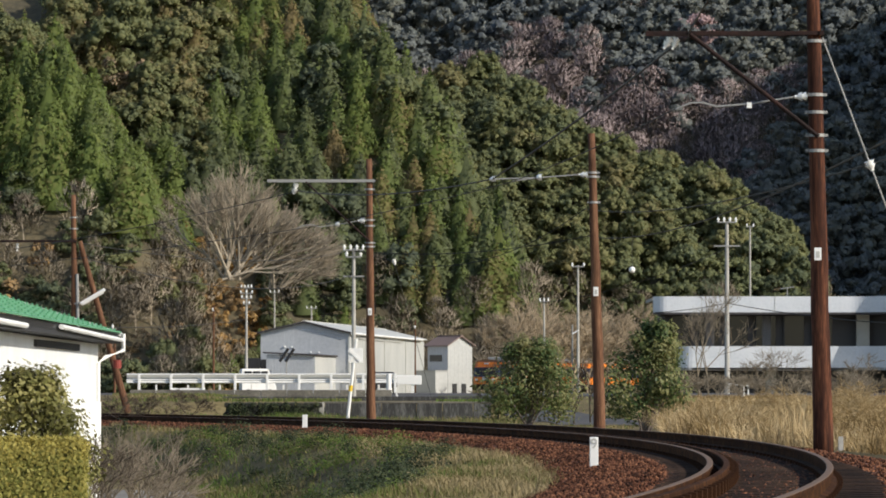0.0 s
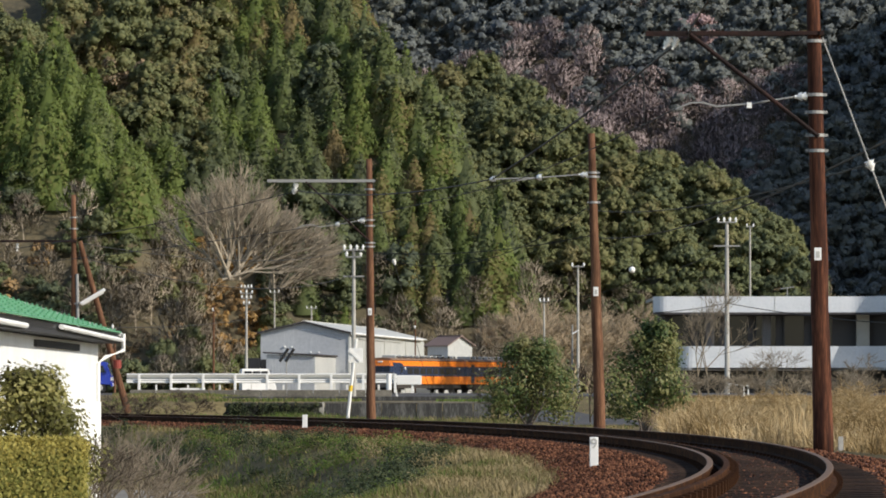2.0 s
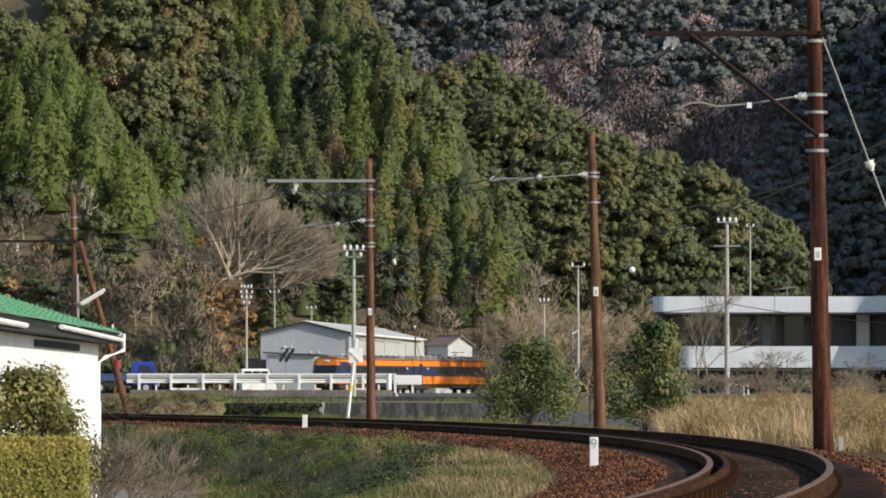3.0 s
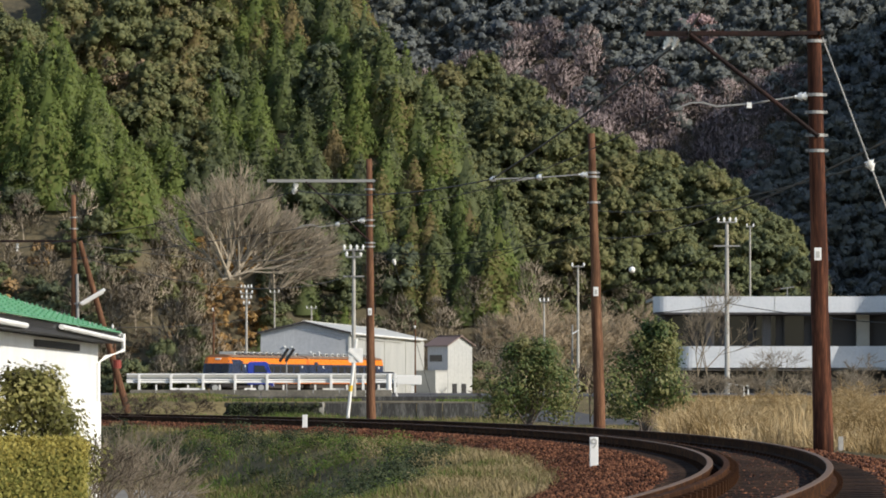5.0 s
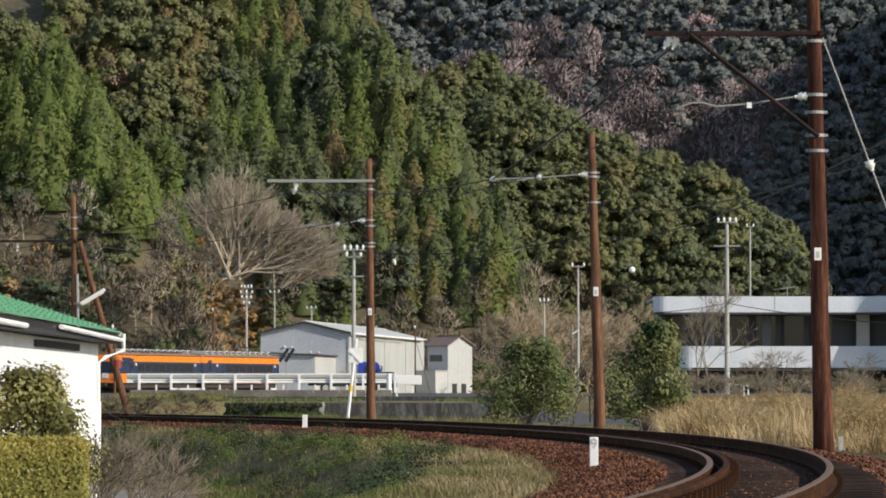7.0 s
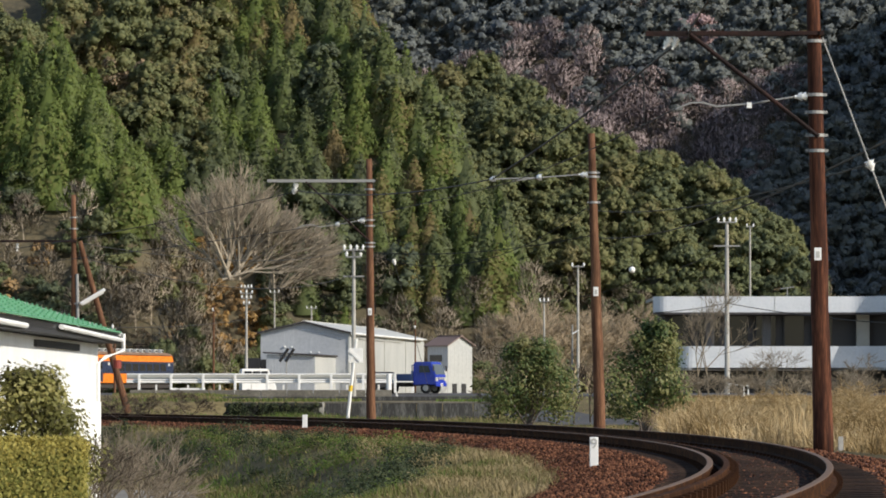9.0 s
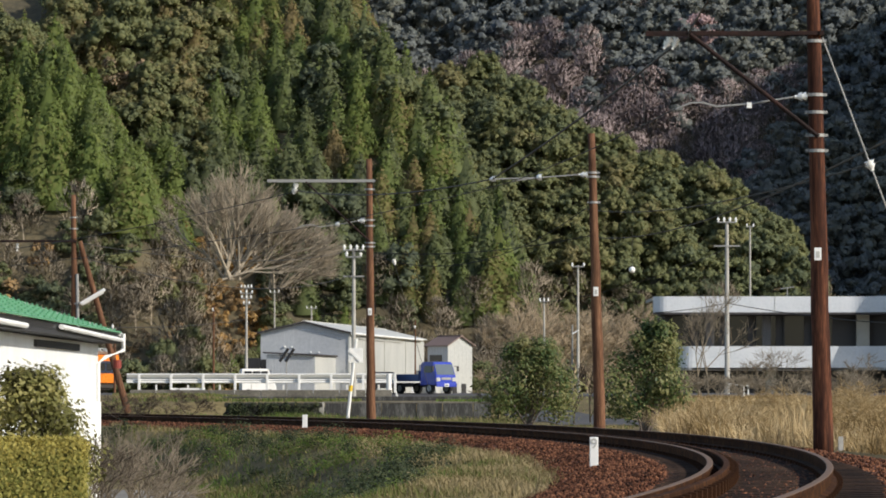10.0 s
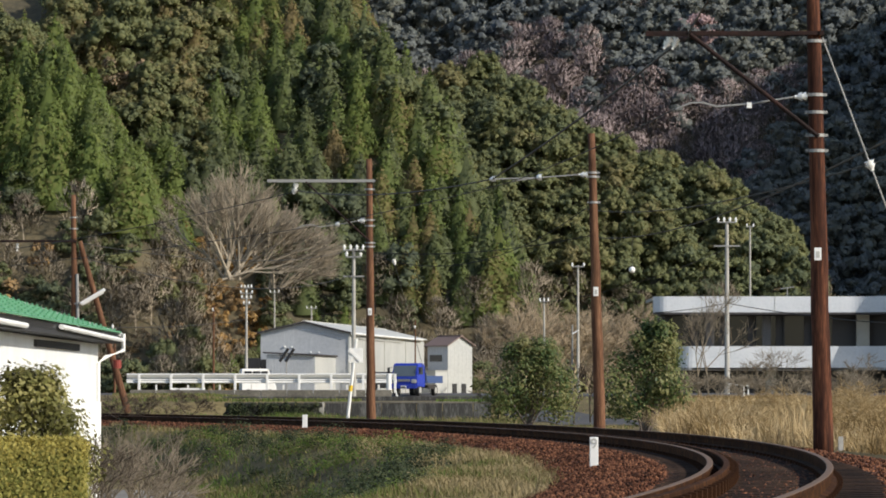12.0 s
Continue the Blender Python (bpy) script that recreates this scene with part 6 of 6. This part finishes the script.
# trees added beside the far line, tall enough to shade the passing train
for i in range(30):
    q = far_point(-18 + 1.5 * i, RNG.uniform(9.5, 13.5), 0.0)
    if q.x > 5.0:
        bare_tree("leafless brown trackside tree, added by the far line to shade the train", (q.x, q.y, float(ground_z(q.x, q.y))), 320 + i, M_tan, tint=RNG.uniform(0.2, 0.9), min_r=0.03, h=RNG.uniform(9, 14), trunk=0.1, spread=0.5, depth=5, start=0.24)
pz = (54.18, 901.0)
bloom = thing("blossoming_tree", "distant pale pink blossoming tree on the mountainside", "tree", Matrix.Translation((*pz, float(hill_z(*pz)) - 0.2)))
V, F, _ = crown_shape(401, h=10, w=5.5, n=900, size=0.5)
from_arrays("crown", V, F, M_blossom, np.full(len(V), 0.5), bloom)
part("trunk", rods(((0, 0, -0.5), (0, 0, 6.0), 0.22, 0.1)), M_bark, bloom)


for i in range(20):
    y = RNG.uniform(68, 140)
    x = RNG.uniform(0.062, 0.105) * y
    if off_track(x, y) > 4 and not 2.2 < x < 6.0:
        bare_tree("dry tangled bramble in the grass", (x, y, float(ground_z(x, y))), 360 + i, M_dry, name="bare_shrub", tint=RNG.uniform(0.3, 0.8), min_r=0.005, h=RNG.uniform(0.7, 1.3), trunk=0.012, spread=0.9, depth=5, start=0.2)


def blades(name, n, region, hgt, wid, mat, label, tint_f, seed, lean=0.35):
    """Tapering blades of grass rooted on the ground."""
    r = np.random.default_rng(seed)
    x, y = region(r, n)
    n = len(x)
    z = ground_z(x, y)
    h = hgt(x, y) * r.uniform(0.5, 1.25, n)
    a = r.uniform(0, 6.283, n)
    d = np.stack([np.cos(a), np.sin(a), 0 * a], -1)
    s = np.stack([-np.sin(a), np.cos(a), 0 * a], -1)
    p = np.stack([x, y, z - 0.01], -1)
    ln = (np.abs(r.normal(0, lean, n)) * h)[:, None]
    w = (wid * r.uniform(0.6, 1.4, n) * (0.6 + y / 90))[:, None]
    mid = p + d * ln * 0.35 + np.stack([0 * h, 0 * h, 0.6 * h], -1)
    tip = p + d * ln + np.stack([0 * h, 0 * h, h * 0.95], -1)
    V = np.stack([p - s * w, p + s * w, mid + s * w * 0.7, mid - s * w * 0.7, tip], 1).reshape(-1, 3)
    i = np.arange(n) * 5
    F = np.concatenate([np.stack([i, i + 1, i + 2], -1), np.stack([i, i + 2, i + 3], -1), np.stack([i + 3, i + 2, i + 4], -1)])
    return tagged(from_arrays(name, V, F, mat, np.repeat(np.clip(tint_f(x, y) + r.normal(0, 0.14, n), 0, 1), 5)), label, "grass", kind="stuff")


def inner_bank(r, n):
    y = 26 + 86 * r.uniform(0, 1, n) ** 1.2
    x = r.uniform(-1, 1, n)
    x = -0.078 * y + (x + 1) / 2 * (0.16 * y)
    o = off_track(x, y)
    lane = np.abs(x - (-4.6 - 2.2 * sstep(62, 94, y))) < 1.25
    k = (o < -2.1) & (o > -9.5) & ~((lane) & (y < 92)) & (r.uniform(0, 1, n) < sstep(-2.0, -2.9, o) + 0.15)
    fall = o - bank_edge(x, y)
    k &= (fall > -0.25) | (fall < -1.6) | (r.uniform(0, 1, n) < 0.35)
    return x[k], y[k]


def bank_tint(x, y):
    """Straw along the crest, darker mixed grass on the face, with fresh green patches."""
    o = off_track(x, y)
    straw = sstep(-0.3, 0.5, o - bank_edge(x, y) + 0.3 * wave_noise(x, y, 59, 0.7))
    fresh = sstep(0.38, 0.62, wave_noise(x, y, 62, 1.3))
    return np.clip(0.38 + 0.34 * straw + 0.3 * wave_noise(x, y, 60, 0.5), 0, 1) * (1 - fresh) + 0.02 * fresh


blades("bank_grass", 170000, inner_bank, lambda x, y: 0.13 + 0.09 * wave_noise(x, y, 61, 0.9), 0.006, M_grass, "short green and straw-coloured winter grass on the bank", bank_tint, 71, 1.0)


# dark ivy and low bramble on the face of the bank
k = 0
for y in np.concatenate([np.linspace(42, 68, 30), np.linspace(69, 108, 24)]):
    for down in (0.5, 0.85, 1.25, 1.9):
        if RNG.uniform() < (0.9 if y < 68 else 0.55):
            o = float(bank_edge(CX + RAD - 3.0, y)) - down
            a = math.asin((y - CY) / (RAD + o)) + RNG.normal(0, 0.002)
            x, yy = CX + (RAD + o) * math.cos(a), CY + (RAD + o) * math.sin(a)
            s = RNG.uniform(0.35, 0.8)
            u = RNG.uniform()
            mat, label, tint = (M_ivy, "low dark ivy and bramble clump on the bank", (0.0, 0.7)) if u < (0.85 if y < 68 else 0.6) else (M_grass, "low bright green weed clump on the bank", (0.0, 0.3)) if u < 0.92 else (M_grass, "withered straw-brown weeds on the bank", (0.5, 0.8))
            leafy_bush("bramble", label, (x, yy, float(ground_z(x, yy)) - 0.06), s * 0.55, s * 0.9, 620, 0.045, mat, 300 + k, tint, lobes=9)
            k += 1


for k in range(9):
    x = -8.4 + 0.42 * k + RNG.uniform(-0.12, 0.12)
    leafy_bush("wall_ivy", "dark ivy hanging over the dry-stone wall", (x, 168.05, -0.55), 0.75, 0.42, 420, 0.07, M_ivy, 500 + k, (0.0, 0.7), lobes=9)


def outer_field(r, n):
    y = 58 + 92 * r.uniform(0, 1, n)
    x = 0.05 * y + r.uniform(0, 1, n) * 0.07 * y
    o = off_track(x, y)
    k = (o > 2.7) & (x > 0.052 * y) & ~((x > 2.3) & (x < 5.9) & (y > 106))
    return x[k], y[k]


blades("dry_field_grass", 60000, outer_field, lambda x, y: 0.12 + 0.5 * np.clip(0.35 + wave_noise(x, y, 63, 0.9), 0, 1), 0.007, M_dry, "tall golden dry grass beside the railway", lambda x, y: 0.5 + 0.45 * wave_noise(x, y, 64, 0.8), 72, 1.6)


def far_field(r, n):
    y = r.uniform(150, 262, n)
    x = r.uniform(0.045, 0.112, n) * y
    return x, y


blades("dry_field_grass", 24000, far_field, lambda x, y: 0.16 + 0.12 * wave_noise(x, y, 65, 3), 0.008, M_dry, "pale dry stubble in front of the building", lambda x, y: 0.4 + 0.35 * wave_noise(x, y, 66, 5.0), 73, 0.9)


def beyond_track(r, n):
    y = r.uniform(96, 168, n)
    x = r.uniform(-0.095, 0.045, n) * y
    o = off_track(x, y)
    k = (o > 2.5) & ~((x > 2.3) & (x < 5.9) & (y > 106))
    return x[k], y[k]


blades("ditch_grass", 36000, beyond_track, lambda x, y: 0.15 + 0.1 * wave_noise(x, y, 67, 3), 0.005, M_grass, "rough green and brown grass between the line and the wall", lambda x, y: 0.5 + 0.4 * wave_noise(x, y, 68, 4), 74, 0.5)


def ditch_edge(r, n):
    return r.uniform(-9.2, -2.2, n), r.uniform(158, 167.6, n)


blades("ditch_weeds", 7000, ditch_edge, lambda x, y: 0.12 + 0.35 * np.clip(0.2 + wave_noise(x, y, 81, 1.2), 0, 1), 0.008, M_grass, "bright green weeds at the foot of the stone wall", lambda x, y: 0.12 + 0.25 * wave_noise(x, y, 82, 2), 77, 0.6)


def verge(r, n):
    y = r.uniform(171, 262, n)
    x = r.uniform(-0.078, 0.03, n) * y
    k = ~((x > -3.5) & (x < -0.3))
    return x[k], y[k]


blades("verge_grass", 26000, verge, lambda x, y: 0.12 + 0.06 * wave_noise(x, y, 69, 3), 0.007, M_grass, "low verge grass by the road", lambda x, y: 0.35 - 0.2 * sstep(-1, 1, x) + 0.4 * wave_noise(x, y, 70, 5), 75, 0.4)


def reeds(r, n):
    y = r.normal(70, 1.2, n)
    x = r.normal(5.86, 0.12, n)
    return x, y


blades("tall_reeds", 130, reeds, lambda x, y: 0.85 + 0 * x, 0.005, M_dry, "tuft of tall pale dry reeds", lambda x, y: 0.75 + 0 * x, 76, 0.45)


# ---- what moves ----
def motions():
    # the train: eases gently, each car pivots on the curve
    def run(t):
        return 14.465 * t - 0.067 * t * t

    def car_pose(s):
        x0, y0, _ = far_path(s - 6.9)
        x1, y1, _ = far_path(s + 6.9)
        return pose((x0 + x1) / 2, (y0 + y1) / 2, FAR_Z, 0, 0, math.degrees(math.atan2(y1 - y0, x1 - x0)))

    for car, back in ((lead_car, 10.0), (tail_car, 30.2)):
        walk(car, [(k * 0.25, car_pose(run(k * 0.25) - back)) for k in range(49)])
    for w in lead_wheels + tail_wheels:
        x = w.location.x
        walk(w, [(k / 30, pose(x, 0, 0.43, 0, math.degrees(run(k / 30) / 0.43) % 360, 0)) for k in range(361)])

    # the truck: along the road, then round towards the viewer at the junction
    walk(blue_truck, [(t, pose(x, y, float(ground_z(x, y)) + 0.02, 0, 0, a)) for t, x, y, a in TRUCK])
    dist, way = 0.0, []
    for (t0, xa, ya, _), (t1, xb, yb, _) in zip(TRUCK[:-1], TRUCK[1:]):
        way.append((t0, dist))
        dist += math.hypot(xb - xa, yb - ya)
    way.append((TRUCK[-1][0], dist))
    ts, ds = [w[0] for w in way], [w[1] for w in way]
    for w in truck_wheels:
        x, y = w.location.x, w.location.y
        walk(w, [(k * 0.1, pose(x, y, 0.36, 0, math.degrees(float(np.interp(k * 0.1, ts, ds)) / 0.36) % 360, 0)) for k in range(121)])


TRUCK = [
    (0.0, -31.5, 277, 0), (1.0, -27.8, 277, 0), (2.0, -24.0, 277, 0), (3.0, -21.0, 277, 0), (4.0, -17.3, 277, 0), (5.0, -13.5, 277, 0), (6.0, -9.8, 277, 0),
    (6.5, -8.1, 277, 0), (7.0, -6.3, 276.9, 0), (8.0, -4.1, 276.6, -8), (9.0, -2.3, 275.8, -24), (9.5, -1.7, 275.2, -36), (10.0, -1.32, 274.3, -50), (10.5, -1.1, 273.0, -66),
    (11.0, -1.1, 271.6, -82), (11.5, -1.28, 270.0, -97), (12.0, -1.68, 268.2, -109),
]
motions()
